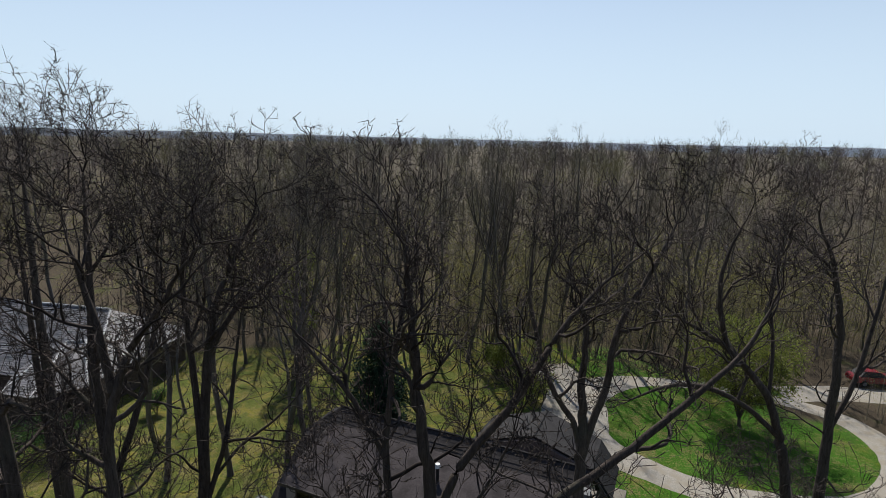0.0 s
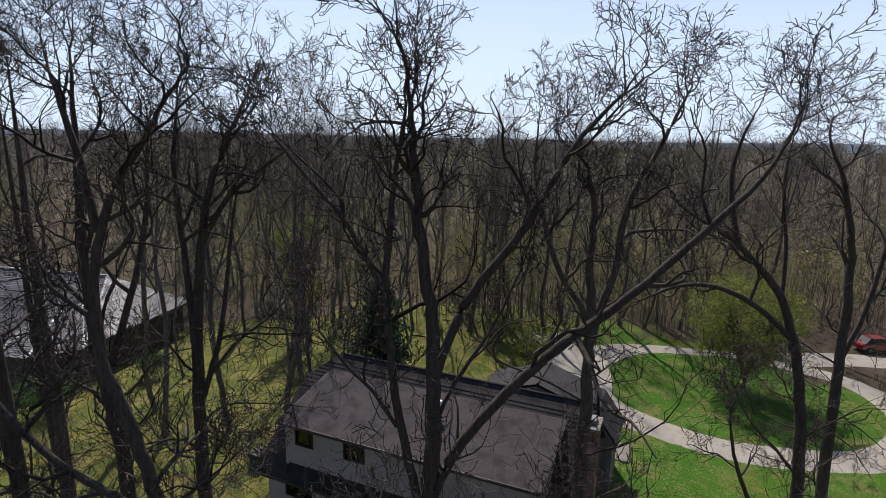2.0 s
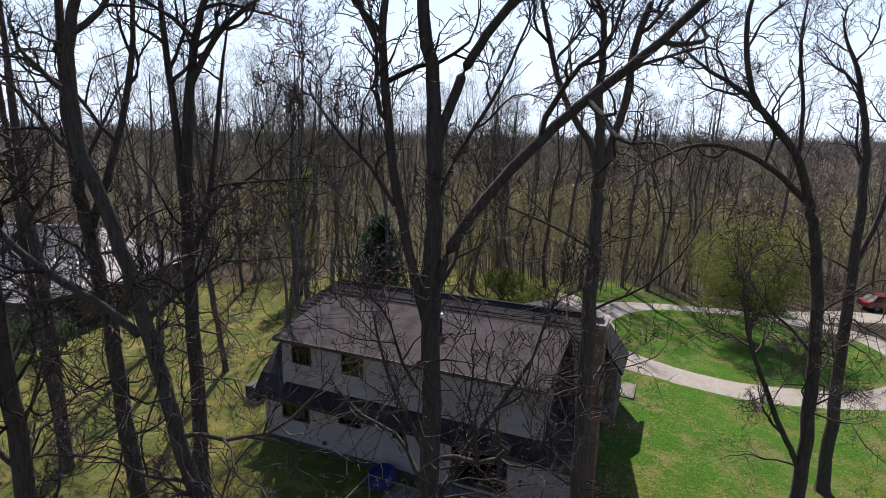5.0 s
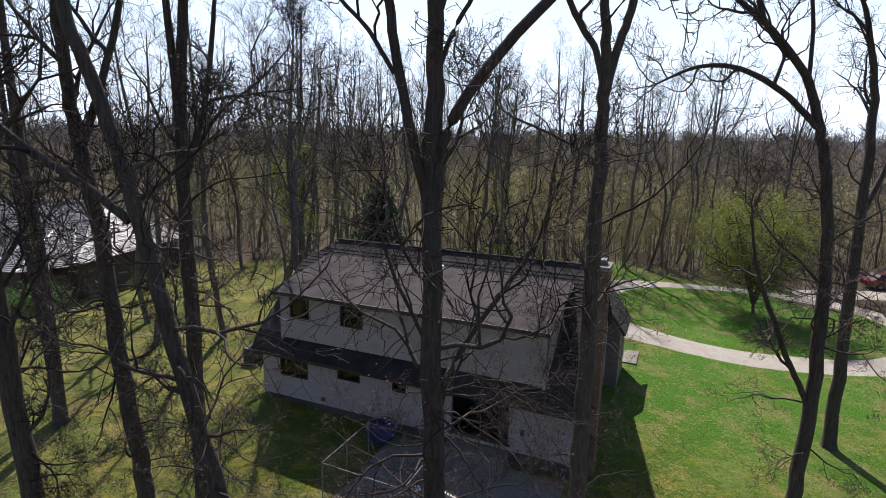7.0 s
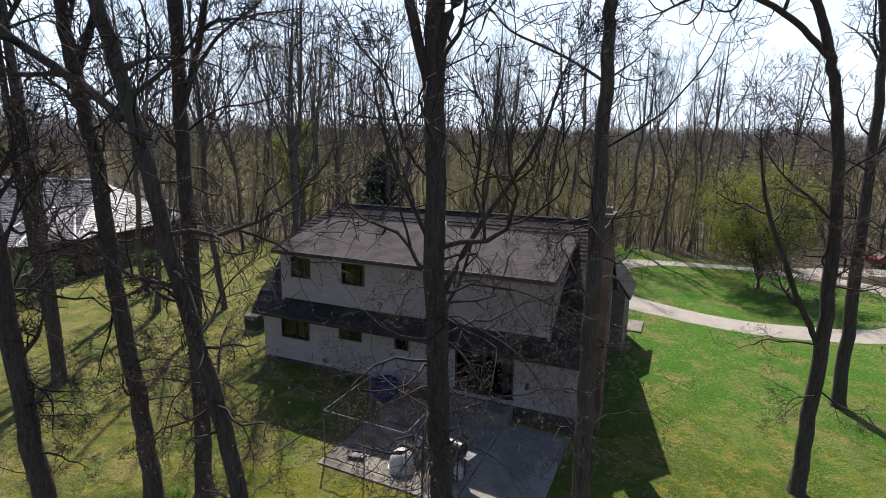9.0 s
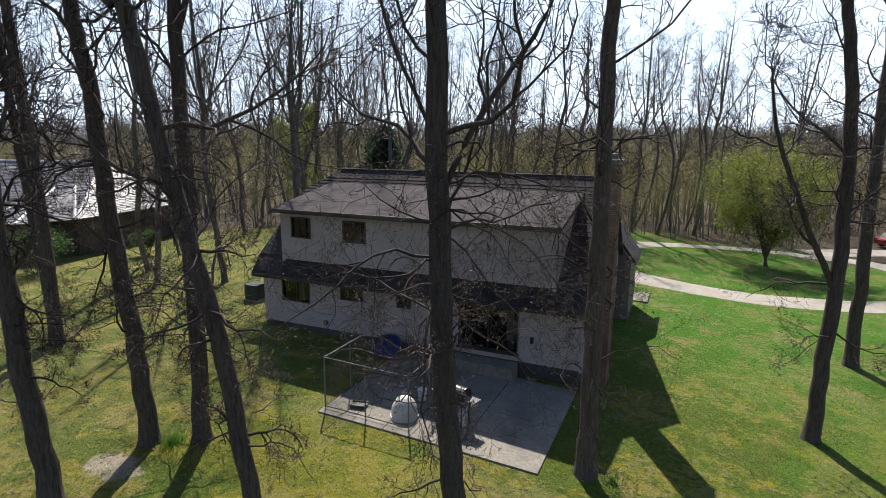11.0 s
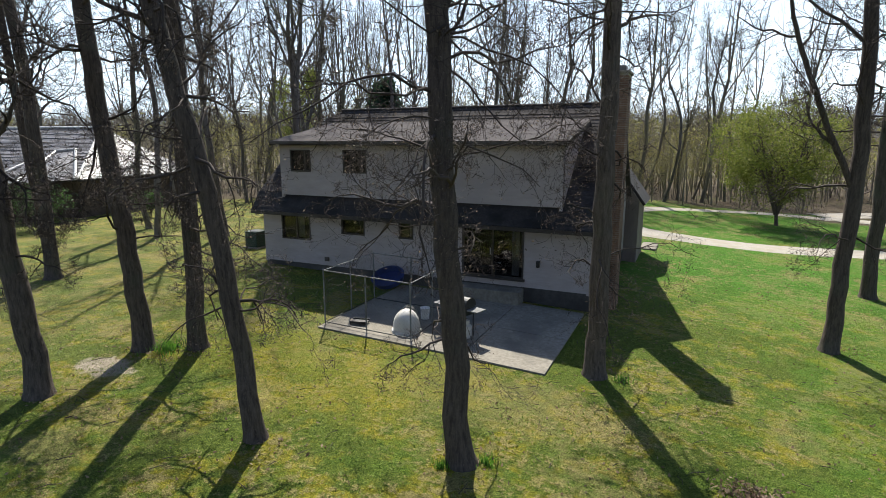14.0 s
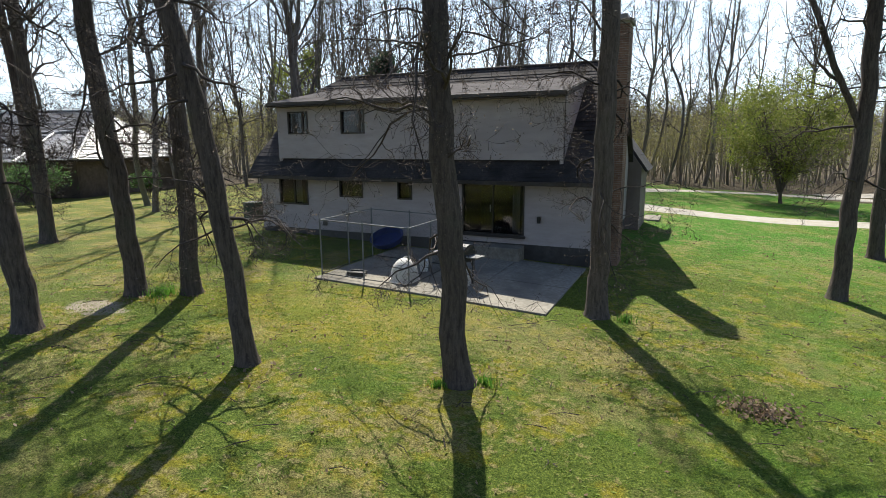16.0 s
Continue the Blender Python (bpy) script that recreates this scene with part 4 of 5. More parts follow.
# ---------------------------------------------------------------- trees
class Wood:
    """Collects tapered tubes and small leaves as arrays, for one mesh."""

    def __init__(self):
        self.v, self.f, self.n = [], [], 0

    def tube(self, pts, radii, sides):
        pts = np.asarray(pts)
        k = len(pts)
        d = np.gradient(pts, axis=0)
        d /= np.linalg.norm(d, axis=1, keepdims=True) + 1e-9
        ref = np.where(np.abs(d[:, 2:3]) > 0.9, np.array([[1.0, 0, 0]]), np.array([[0, 0, 1.0]]))
        u = np.cross(d, ref)
        u /= np.linalg.norm(u, axis=1, keepdims=True) + 1e-9
        w = np.cross(d, u)
        a = np.arange(sides) * 2 * np.pi / sides
        ring = u[:, None] * np.cos(a)[None, :, None] + w[:, None] * np.sin(a)[None, :, None]
        self.v.append((pts[:, None] + ring * np.asarray(radii)[:, None, None]).reshape(-1, 3))
        i, j = np.meshgrid(np.arange(k - 1), np.arange(sides), indexing="ij")
        p, q = i * sides + j, i * sides + (j + 1) % sides
        self.f.append(np.stack([p, q, q + sides, p + sides], -1).reshape(-1, 4) + self.n)
        self.n += k * sides

    def leaves(self, centres, size, rng):
        c = np.asarray(centres)
        k = len(c)
        if not k:
            return
        a, b = rng.normal(size=(k, 3)), rng.normal(size=(k, 3))
        a /= np.linalg.norm(a, axis=1, keepdims=True)
        b -= a * (a * b).sum(1, keepdims=True)
        b /= np.linalg.norm(b, axis=1, keepdims=True)
        s = size * rng.uniform(0.6, 1.3, (k, 1))
        self.v.append(np.stack([c - a * s, c + b * s * 0.5, c + a * s, c - b * s * 0.5], 1).reshape(-1, 3))
        self.f.append(np.arange(4 * k).reshape(-1, 4) + self.n)
        self.n += 4 * k

    def sprays(self, centres, long, wide, rng):
        """Fine twigs as slim tapering slivers that rise from the given points."""
        c = np.asarray(centres)
        k = len(c)
        d = rng.normal(size=(k, 3)) + np.array([0, 0, 0.7])
        d /= np.linalg.norm(d, axis=1, keepdims=True)
        b = np.cross(d, rng.normal(size=(k, 3)))
        b /= np.linalg.norm(b, axis=1, keepdims=True)
        s, w = long * rng.uniform(0.5, 1.3, (k, 1)), wide * rng.uniform(0.6, 1.2, (k, 1))
        self.v.append(np.stack([c - b * w, c + b * w, c + d * s + b * w * 0.4, c + d * s - b * w * 0.4], 1).reshape(-1, 3))
        self.f.append(np.arange(4 * k).reshape(-1, 4) + self.n)
        self.n += 4 * k

    def arrays(self):
        return np.concatenate(self.v), np.concatenate(self.f)

    def join(self, other):
        self.v += other.v
        self.f += [f + self.n for f in other.f]
        self.n += other.n
        return self

    def mesh(self, name, smooth=True):
        v, f = self.arrays()
        return mesh_of(name, v, f, smooth)


def mesh_of(name, v, f, smooth=True):
    me = bpy.data.meshes.new(name)
    me.vertices.add(len(v)), me.loops.add(f.size), me.polygons.add(len(f))
    me.vertices.foreach_set("co", v.astype(np.float32).ravel())
    me.loops.foreach_set("vertex_index", f.astype(np.int32).ravel())
    me.polygons.foreach_set("loop_start", np.arange(0, f.size, 4, dtype=np.int32))
    me.polygons.foreach_set("use_smooth", np.full(len(f), smooth))
    me.update(calc_edges=True)
    return me


class Grower:
    """Grows bare limbs, branches and twigs from given main stems."""

    def __init__(self, seed, kids, thin=0.005, reach=0.6, up=0.10, wob=0.22, split=0.05, fine=False):
        self.rng = np.random.default_rng(seed)
        self.trunk, self.crown = Wood(), Wood()
        self.kids, self.thin, self.reach, self.up, self.wob, self.split = kids, thin, reach, up, wob, split
        self.tips, self.coarse, self.fine = [], False, fine

    def stem(self, pts, r0, r1, first=0.35, length=4.5, level=0, sides=12, flare=False, gain=1.0, ends=3):
        """A given main stem, smoothed, with limbs along its upper part and a spray of limbs at its end."""
        p = np.asarray(pts, float)
        s = np.linspace(0, len(p) - 1, 4 * (len(p) - 1) + 1)
        q = np.stack([np.interp(s, np.arange(len(p)), p[:, k]) for k in range(3)], 1)
        for _ in range(3):
            q[1:-1] = 0.25 * q[:-2] + 0.5 * q[1:-1] + 0.25 * q[2:]
        q[1:-1] += self.rng.normal(size=q[1:-1].shape) * 0.09 * r0 * np.array([1, 1, 0])
        t = np.concatenate([[0.0], np.cumsum(np.linalg.norm(np.diff(q, axis=0), axis=1))])
        t /= t[-1]
        r = r1 + (r0 - r1) * (1 - 0.46 * t - 0.54 * t**3.5)
        if flare:
            h = np.array([0.0, 0.12, 0.3, 0.6, 1.1])
            extra = np.stack([q[0] + (q[1] - q[0]) * a / max(np.linalg.norm(q[1] - q[0]), 0.01) for a in h])
            keep = q[:, 2] > extra[-1, 2] + 0.2
            q = np.concatenate([extra, q[keep]])
            r = np.concatenate([r0 * np.array([1.7, 1.4, 1.18, 1.06, 1.0]), r[keep]])
        self.trunk.tube(q, r, sides)
        self.limbs(q, r, level, first, length, gain)
        d = q[-1] - q[-2]
        d /= np.linalg.norm(d) + 1e-9
        for _ in range(ends):
            self.branch(q[-1], d + self.rng.normal(size=3) * 0.42, length * self.rng.uniform(0.5, 0.85), max(r[-1] * 0.85, 0.012), level + 1)

    def low(self, base, n, z0, z1, length, path):
        """Thin, nearly level branches low on the trunk."""
        for _ in range(n):
            z = self.rng.uniform(z0, z1)
            p = path(z)
            a = self.rng.uniform(0, 6.28)
            keep = (self.wob, self.thin, self.reach)
            self.wob, self.thin, self.reach = 0.34, 0.0058, 0.5
            self.branch(np.asarray(p, float), np.array([math.cos(a), math.sin(a), self.rng.uniform(-0.1, 0.4)]), length * self.rng.uniform(0.45, 1.1), self.rng.uniform(0.02, 0.042), 1, sag=-0.08)
            self.wob, self.thin, self.reach = keep

    def side(self, n, z0, z1, length, path):
        """Rising side limbs at middle height."""
        a = self.rng.uniform(0, 6.28)
        for i in range(n):
            z = z0 + (z1 - z0) * (i + self.rng.uniform(0.1, 0.9)) / n
            a += 2.4 + self.rng.normal() * 0.4
            way = np.array([math.cos(a), math.sin(a), self.rng.uniform(0.1, 0.8)])
            self.branch(np.asarray(path(z), float), way, length * self.rng.uniform(0.7, 1.25), self.rng.uniform(0.03, 0.058), 1)

    def limbs(self, q, r, level, first, length, gain=1.0, sag=None):
        if level >= len(self.kids):
            return
        n = max(1, int(round(self.kids[level] * gain * self.rng.uniform(0.8, 1.2))))
        spin = self.rng.uniform(0, 6.28)
        for i in range(n):
            s = first + (1 - first) * ((i + self.rng.uniform(0.1, 0.9)) / n)
            x = s * (len(q) - 1)
            j = min(int(x), len(q) - 2)
            p = q[j] + (q[j + 1] - q[j]) * (x - j)
            d = q[j + 1] - q[j]
            d /= np.linalg.norm(d) + 1e-9
            rr = r[j] + (r[j + 1] - r[j]) * (x - j)
            spin += 2.4 + self.rng.normal() * 0.5
            side = np.cross(d, [math.cos(spin), math.sin(spin), 0.31])
            side /= np.linalg.norm(side) + 1e-9
            ang = self.rng.uniform(0.5, 1.1)
            way = d * math.cos(ang) + side * math.sin(ang)
            self.branch(p, way, length * self.rng.uniform(0.6, 1.25) * (1.15 - 0.5 * s), min(rr * 0.68, 0.02 * length + 0.005), level + 1, sag)

    def branch(self, p, way, length, r, level, sag=None):
        rng = self.rng
        deep = len(self.kids) - level
        n = (3 if self.coarse else 7) if level <= 1 else ((2 if self.coarse else 5) if level == 2 else 3)
        if deep <= 0:
            n = 2
        if self.fine:
            n = (8, 6, 4, 2, 2)[min(level, 5) - 1]
        step = length / n
        pts, d = [p], way / (np.linalg.norm(way) + 1e-9)
        lift = self.up if sag is None else sag
        jig = rng.normal(size=(n, 3)) * self.wob
        for k in range(n):
            d = d + jig[k]
            d[2] += lift
            d = d / math.sqrt(d @ d)
            pts.append(pts[-1] + d * step)
        pts = np.asarray(pts)
        rad = np.maximum(r * (1 - 0.8 * np.linspace(0, 1, n + 1)), self.thin * 0.55)
        home = self.trunk if r > self.split else self.crown
        home.tube(pts, rad, 3 if self.coarse else (7 if r > self.split else (5 if r > 0.02 else 3)))
        if deep > 0:
            self.limbs(pts, rad, level, 0.2, length * self.reach, 1.0, None if sag is None else sag * 0.3)
        if deep <= 1:
            self.tips.append(pts[-1])

    def haze(self, n, long, wide, spread):
        """A haze of the finest twigs about the branch tips."""
        t = np.asarray(self.tips)
        c = t[self.rng.integers(0, len(t), n)] + self.rng.normal(size=(n, 3)) * spread
        self.crown.sprays(c, long, wide, self.rng)


def tree(name, label, g, at, buds=0.02, bud_mat=None, group="", per_tip=2, spread=0.08, bark=None, twig=None):
    ob = thing(name, label, "tree", at, 0, group)
    linked("trunk", g.trunk.mesh("trunk"), bark or BARK, ob)
    crown = linked("crown", g.crown.mesh("crown"), twig or TWIG, ob, "bare branches and fine twigs")
    if buds and g.tips:
        w = Wood()
        c = np.repeat(np.asarray(g.tips), per_tip, 0)
        w.leaves(c + g.rng.normal(size=c.shape) * spread, buds, g.rng)
        tagged(linked("bud_haze", w.mesh("bud_haze", False), bud_mat or BUD, crown, "pale swelling buds"), kind="stuff")
    return ob


# the yard's oaks: base, then stems as (sideways, height) in a plane that faces the lawn, with a little depth
ACROSS = Vector((0.914, 0.407, 0))
AWAY = Vector((-0.407, 0.914, 0))


def oak(seed, base, stems, label, low=(8, 3.0, 9.0, 3.0), top=22.0, kids=(8, 6, 4, 2)):
    x, y = base
    z = land(x, y)
    full = x < -8.0  # the western oaks have denser heads
    g = Grower(seed, kids, 0.0135, reach=0.58, up=0.09, wob=0.27, fine=True)
    for i, (r0, first, length, path) in enumerate(stems):
        pts = [ACROSS * p[0] + AWAY * (p[2] if len(p) > 2 else 0.0) + Vector((0, 0, p[1] - z if k or i else -0.15)) for k, p in enumerate(path)]
        g.stem(pts, r0 if i == 0 else 0.84 * r0, 0.026 if r0 > 0.1 else 0.016, first, length, 0, 14 if i == 0 else 10, flare=i == 0, gain=(1.15 if full else 0.95) if i == 0 else (0.62 if r0 > 0.1 else 0.45))
        if i == 0:
            hs, along = [p[2] for p in pts], pts
    spot_at = lambda h: [float(np.interp(h, hs, [p[k] for p in along])) for k in (0, 1)] + [h]
    g.side(6, 6.5, 12.0, 3.4, spot_at)
    g.haze(4200 if full else 2300, 0.24, 0.007, 0.03)
    high, g.tips, g.kids = g.tips, [], (8, 6, 5, 3)
    g.low(None, int(low[0] * 0.95), low[1], low[2], low[3] * 1.1, spot_at)
    g.haze(3600, 0.12, 0.0055, 0.05)
    g.tips += high
    # the crown's outline ends at the height that the tree has
    knee, peak = 17.0 - z, max(p[2] for p in g.tips)
    if peak > top - z:
        k = (top - z - knee) / (peak - knee)
        for v in (*g.trunk.v, *g.crown.v):
            v[:, 2] = np.where(v[:, 2] > knee, knee + (v[:, 2] - knee) * k, v[:, 2])
        g.tips = [np.array([p[0], p[1], knee + (p[2] - knee) * k if p[2] > knee else p[2]]) for p in g.tips]
    return tree("tree", label, g, (x, y, z), 0.02, OAK_BUD, "yard trees", 1, 0.03)


# each stem: radius, first limb, limb length, then (across, height[, away]) along it
OAKS = [
    (11, (-10.0, -12.25), "tall bare oak leaning over the lawn edge", (12, 2.5, 8, 2.4), 22.9,
     [(0.24, 0.5, 3.6, [(0, 0), (-0.06, 1.2), (-0.14, 2.6), (-0.25, 4), (-0.32, 6), (-0.4, 9), (-0.3, 14, -0.3), (-0.6, 19.5, -0.4)]),
      (0.13, 0.2, 3.2, [(-0.4, 9.5), (-1.3, 12.5, 0.6), (-1.9, 16, 1.0), (-1.8, 19.0, 1.4)])]),
    (12, (-10.4, -9.4), "slender bare oak with a straight dark trunk", (12, 2.6, 9, 2.6), 23.3,
     [(0.245, 0.5, 3.6, [(0.05, 0), (-0.02, 2), (-0.2, 4), (-0.42, 6.3), (-0.5, 8), (-0.6, 9.8), (-0.75, 11), (-0.95, 12.3), (-1.03, 13.6), (-1.04, 15.6), (-1.1, 17.5, 0.2), (-1.1, 20.2, 0.4)]),
      (0.12, 0.25, 3.2, [(-0.8, 11.6), (0.1, 14.4, 0.4), (0.5, 16.5, 0.5), (0.6, 18.5, 0.6)])]),
    (13, (-9.2, -8.6), "bare oak forking high above the lawn", (16, 2.5, 10, 2.8), 22.0,
     [(0.235, 0.6, 3.0, [(0, 0), (0.08, 3), (0.1, 7), (0.14, 11), (0.3, 14), (0.6, 16.2), (1.04, 17.4), (1.45, 18.4, 0.1), (1.9, 19.6, 0.2)]),
      (0.12, 0.3, 2.8, [(0.14, 12.6), (0.1, 14.4), (-0.03, 16), (-0.08, 17.6), (0.05, 19.2, 0.2)]),
      (0.10, 0.25, 2.6, [(0.5, 15.3), (1.2, 16.6), (2.2, 17.4, 0.1), (3.3, 18.3, 0.2)]),
      (0.10, 0.3, 2.6, [(0.15, 10.6), (0.5, 11.6), (0.92, 13.0), (1.13, 14.4), (1.31, 15.7), (1.5, 17.0, 0.2)]),
      (0.06, 0.3, 2.2, [(0.5, 11.6), (1.2, 12.6), (2.2, 13.3, 0.1), (2.9, 14.1, 0.2)])]),
    (14, (-4.5, -11.4), "bare oak with a strongly leaning trunk", (20, 2.4, 9, 2.6), 21.6,
     [(0.185, 0.66, 2.9, [(0, 0), (-0.13, 0.9), (-0.33, 3), (-0.64, 5), (-0.98, 6.2), (-1.3, 8), (-1.6, 9.5), (-1.9, 11), (-2.2, 12.4), (-2.58, 13.4), (-2.75, 14.2), (-2.76, 15.2), (-2.5, 16.4), (-2.15, 17.3), (-1.6, 18.1), (-1.2, 18.9), (-0.7, 19.6)]),
      (0.10, 0.25, 2.6, [(-2.55, 16.4), (-2.68, 17.6), (-2.9, 18.6), (-3.1, 19.6)]),
      (0.10, 0.2, 2.8, [(-1.95, 10.4), (-2.55, 10.95), (-3.1, 11.3), (-3.7, 11.7), (-4.5, 12.4, 0.1), (-5.4, 13.4, 0.3), (-6.2, 14.6, 0.5)]),
      (0.05, 0.3, 2.0, [(-1.75, 10.8), (-1.06, 11.3), (-0.4, 11.9)])]),
    (15, (-0.58, -10.28), "stout bare oak with three great limbs in front of the patio", (30, 2.4, 9, 3.0), 21.6,
     [(0.235, 0.72, 2.8, [(0, 0), (-0.12, 1.4), (-0.28, 3.5), (-0.42, 6), (-0.5, 9.5), (-0.51, 12), (-0.47, 13), (-0.5, 14.5), (-0.62, 15.6), (-0.78, 16.6), (-0.82, 17.6), (-0.9, 18.6), (-1.05, 19.8)]),
      (0.11, 0.45, 2.6, [(-0.52, 10.7), (-0.75, 11.6), (-0.95, 12.4), (-1.14, 13.4), (-1.25, 14.4), (-1.35, 15.5), (-1.27, 16.5), (-1.2, 17.6), (-1.02, 18.8, 0.1)]),
      (0.065, 0.2, 2.4, [(-1.36, 15.5), (-1.74, 16.3), (-2.1, 16.9), (-2.55, 17.4), (-3.2, 18.3, 0.1)]),
      (0.05, 0.2, 2.0, [(-1.14, 13.0), (-1.55, 13.7), (-2.0, 14.1), (-2.5, 14.8)]),
      (0.125, 0.3, 2.8, [(-0.51, 11.3), (-0.33, 12.05), (0.2, 12.95), (0.8, 13.65), (1.53, 14.4), (2.24, 15.0), (3.0, 15.6), (3.7, 16.3), (4.3, 16.9), (4.95, 17.6), (5.5, 18.6, 0.2)]),
      (0.105, 0.3, 2.6, [(-0.49, 13.8), (-0.25, 14.6), (0.0, 15.3), (0.45, 15.95), (0.97, 16.6), (1.35, 17.3), (1.6, 17.9), (2.0, 18.6), (2.6, 19.2, 0.2)]),
      (0.05, 0.2, 2.0, [(-0.48, 12.9), (-0.2, 13.7), (0.1, 14.2), (0.6, 15.0), (1.0, 16.0)]),
      (0.07, 0.2, 2.0, [(-0.44, 7.1), (-0.1, 7.95), (0.28, 8.65), (0.65, 9.2), (1.0, 9.7), (1.35, 10.3), (1.6, 11.2)]),
      (0.045, 0.2, 1.8, [(-0.5, 8.2), (-0.8, 8.9), (-1.1, 9.5), (-1.35, 10.2), (-1.5, 11.0)])]),
    (16, (1.0, -5.15), "straight bare oak beside the patio corner", (20, 2.4, 9, 2.8), 21.4,
     [(0.25, 0.78, 2.6, [(0, 0), (0, 2), (0, 4.3), (-0.03, 6.4), (-0.05, 8.6), (-0.06, 10.8), (-0.07, 12.6), (-0.07, 13.5), (-0.14, 14.5), (-0.2, 15.6), (-0.17, 16.7), (-0.35, 17.4), (-0.7, 18.3)]),
      (0.10, 0.3, 2.6, [(-0.08, 13.2), (-0.3, 14.1), (-0.6, 14.45), (-0.95, 15.0), (-1.2, 15.6), (-1.45, 16.5), (-1.7, 17.4), (-1.6, 18.8, 0.3)]),
      (0.13, 0.3, 2.8, [(-0.06, 13.0), (0.12, 13.95), (0.33, 14.6), (0.5, 15.3), (0.5, 16.2), (0.84, 17.3), (1.25, 18.1), (1.5, 18.8), (1.9, 19.6, 0.2)]),
      (0.045, 0.3, 2.0, [(-0.07, 11.5), (-0.9, 12.0), (-1.6, 12.3), (-2.4, 12.6), (-2.9, 13.2)])]),
    (17, (7.03, 0.12), "bare oak with long arching side limbs over the east lawn", (12, 3, 9, 3.0), 21.3,
     [(0.225, 0.7, 2.8, [(0, 0), (0.06, 1.2), (0.11, 3.5), (0.04, 6.8), (-0.12, 8.8), (-0.42, 10.8), (-0.72, 12.0), (-1.05, 12.9), (-1.42, 13.9), (-2.4, 14.9), (-3.3, 15.7), (-4.2, 16.1), (-5.0, 16.7)]),
      (0.11, 0.3, 2.6, [(-0.95, 12.5), (-1.7, 13.2), (-2.6, 13.8), (-3.6, 14.15), (-4.6, 14.1), (-5.6, 13.6)]),
      (0.10, 0.25, 2.8, [(-2.8, 15.2), (-3.25, 16.5), (-3.34, 17.7), (-3.1, 19.0), (-2.8, 19.8)]),
      (0.07, 0.3, 2.6, [(-1.4, 13.8), (-1.3, 15.2, 0.2), (-1.6, 17.0, 0.4), (-1.4, 18.8, 0.5)]),
      (0.11, 0.25, 2.6, [(0.08, 3.9), (-0.3, 4.7), (-0.75, 5.4), (-1.3, 6.6), (-1.9, 7.8), (-2.3, 8.9), (-2.5, 10.2)])]),
    (18, (9.82, 8.1), "tall bare oak standing near the driveway", (8, 3, 9, 3.0), 22.0,
     [(0.26, 0.55, 3.4, [(0, 0), (-0.12, 2.3), (-0.22, 5.8), (-0.3, 9), (-0.38, 11.8), (-0.62, 14.5), (-1.2, 16.7), (-2.1, 18.5), (-2.2, 19.6)]),
      (0.13, 0.2, 3.2, [(-0.4, 9), (0.7, 11.5, 0.2), (1.4, 15.5, 0.5), (1.6, 18.0, 0.6)])]),
    (19, (-20.4, -5.8), "bare double-stemmed oak at the lawn's far side", (10, 3, 10, 2.8), 23.6,
     [(0.26, 0.45, 3.8, [(0, 0), (0.1, 4.3), (0.0, 8), (-0.25, 13), (-0.4, 20.5, 0.2)]),
      (0.22, 0.45, 3.6, [(-0.3, 0, 0.4), (-0.6, 4, 0.5), (-1.0, 9, 0.6), (-1.4, 19.5, 0.8)])]),
]
for seed, base, label, low, top, stems in OAKS:
    oak(seed, base, stems, label, low, top)


# ---------------------------------------------------------------- woods
def wild(seed, tall, kids, fork=0.45, r0=0.15, thin=0.014, arms=4, lean=0.5, sides=8, low=3, coarse=False):
    """A woodland tree: a bare bole that parts into a few rising limbs with a haze of twigs."""
    g = Grower(seed, kids, thin, reach=0.55, up=0.13, wob=0.2)
    g.coarse = coarse
    rng = g.rng
    h = tall * fork
    n = 5
    xy = np.cumsum(rng.normal(size=(n, 2)) * lean * 0.5, 0) * np.linspace(0.2, 1, n)[:, None]
    pts = [(xy[i, 0], xy[i, 1], -0.15 + (h + 0.15) * i / (n - 1)) for i in range(n)]
    g.stem(pts, r0, r0 * 0.72, 0.6, tall * 0.13, 1, sides, flare=True, gain=0.7, ends=0)
    top = np.asarray(pts[-1])
    a = rng.uniform(0, 6.28)
    for i in range(arms):
        a += 6.28 / arms + rng.uniform(-0.5, 0.5)
        out = tall * rng.uniform(0.07, 0.17) if i else tall * 0.03
        rise = (tall - h) * (rng.uniform(0.72, 0.98) if i else 1.0)
        start = top - np.array([0, 0, rng.uniform(0, 0.18) * h if i else 0])
        end = top + np.array([math.cos(a) * out, math.sin(a) * out, rise])
        mid = start * 0.45 + end * 0.55 + np.array([math.cos(a), math.sin(a), -0.2]) * out * 0.3
        g.stem([start, mid, end], r0 * (0.55 if i == 0 else 0.36), 0.016, 0.12, tall * 0.125, 0, max(4, sides - 2), ends=2)
    if low:
        g.side(low, h * 0.4, h * 0.98, tall * 0.19, lambda z: [float(np.interp(z, [p[2] for p in pts], [p[k] for p in pts])) for k in (0, 1)] + [z])
    return g


def clear(x, y):
    """Whether a wild tree may stand here: not on the lawn, the drive or the houses."""
    if ((x - 1.0) / 25.0) ** 2 + ((y - 6.0) / 27.0) ** 2 < 1:
        return False
    cx, cy, rx, ry, turn = DRIVE
    if math.hypot((x - cx) / 14.6, (y - cy) / 12.6) < 1 or (x > 12 and 36 < y < 50 and x < 62):
        return False
    if -62 < x < -14 and -9 < y < 22 + 0.3 * (x + 40):
        return False
    return not (abs(x - 2.9) < 7 and y < -5)


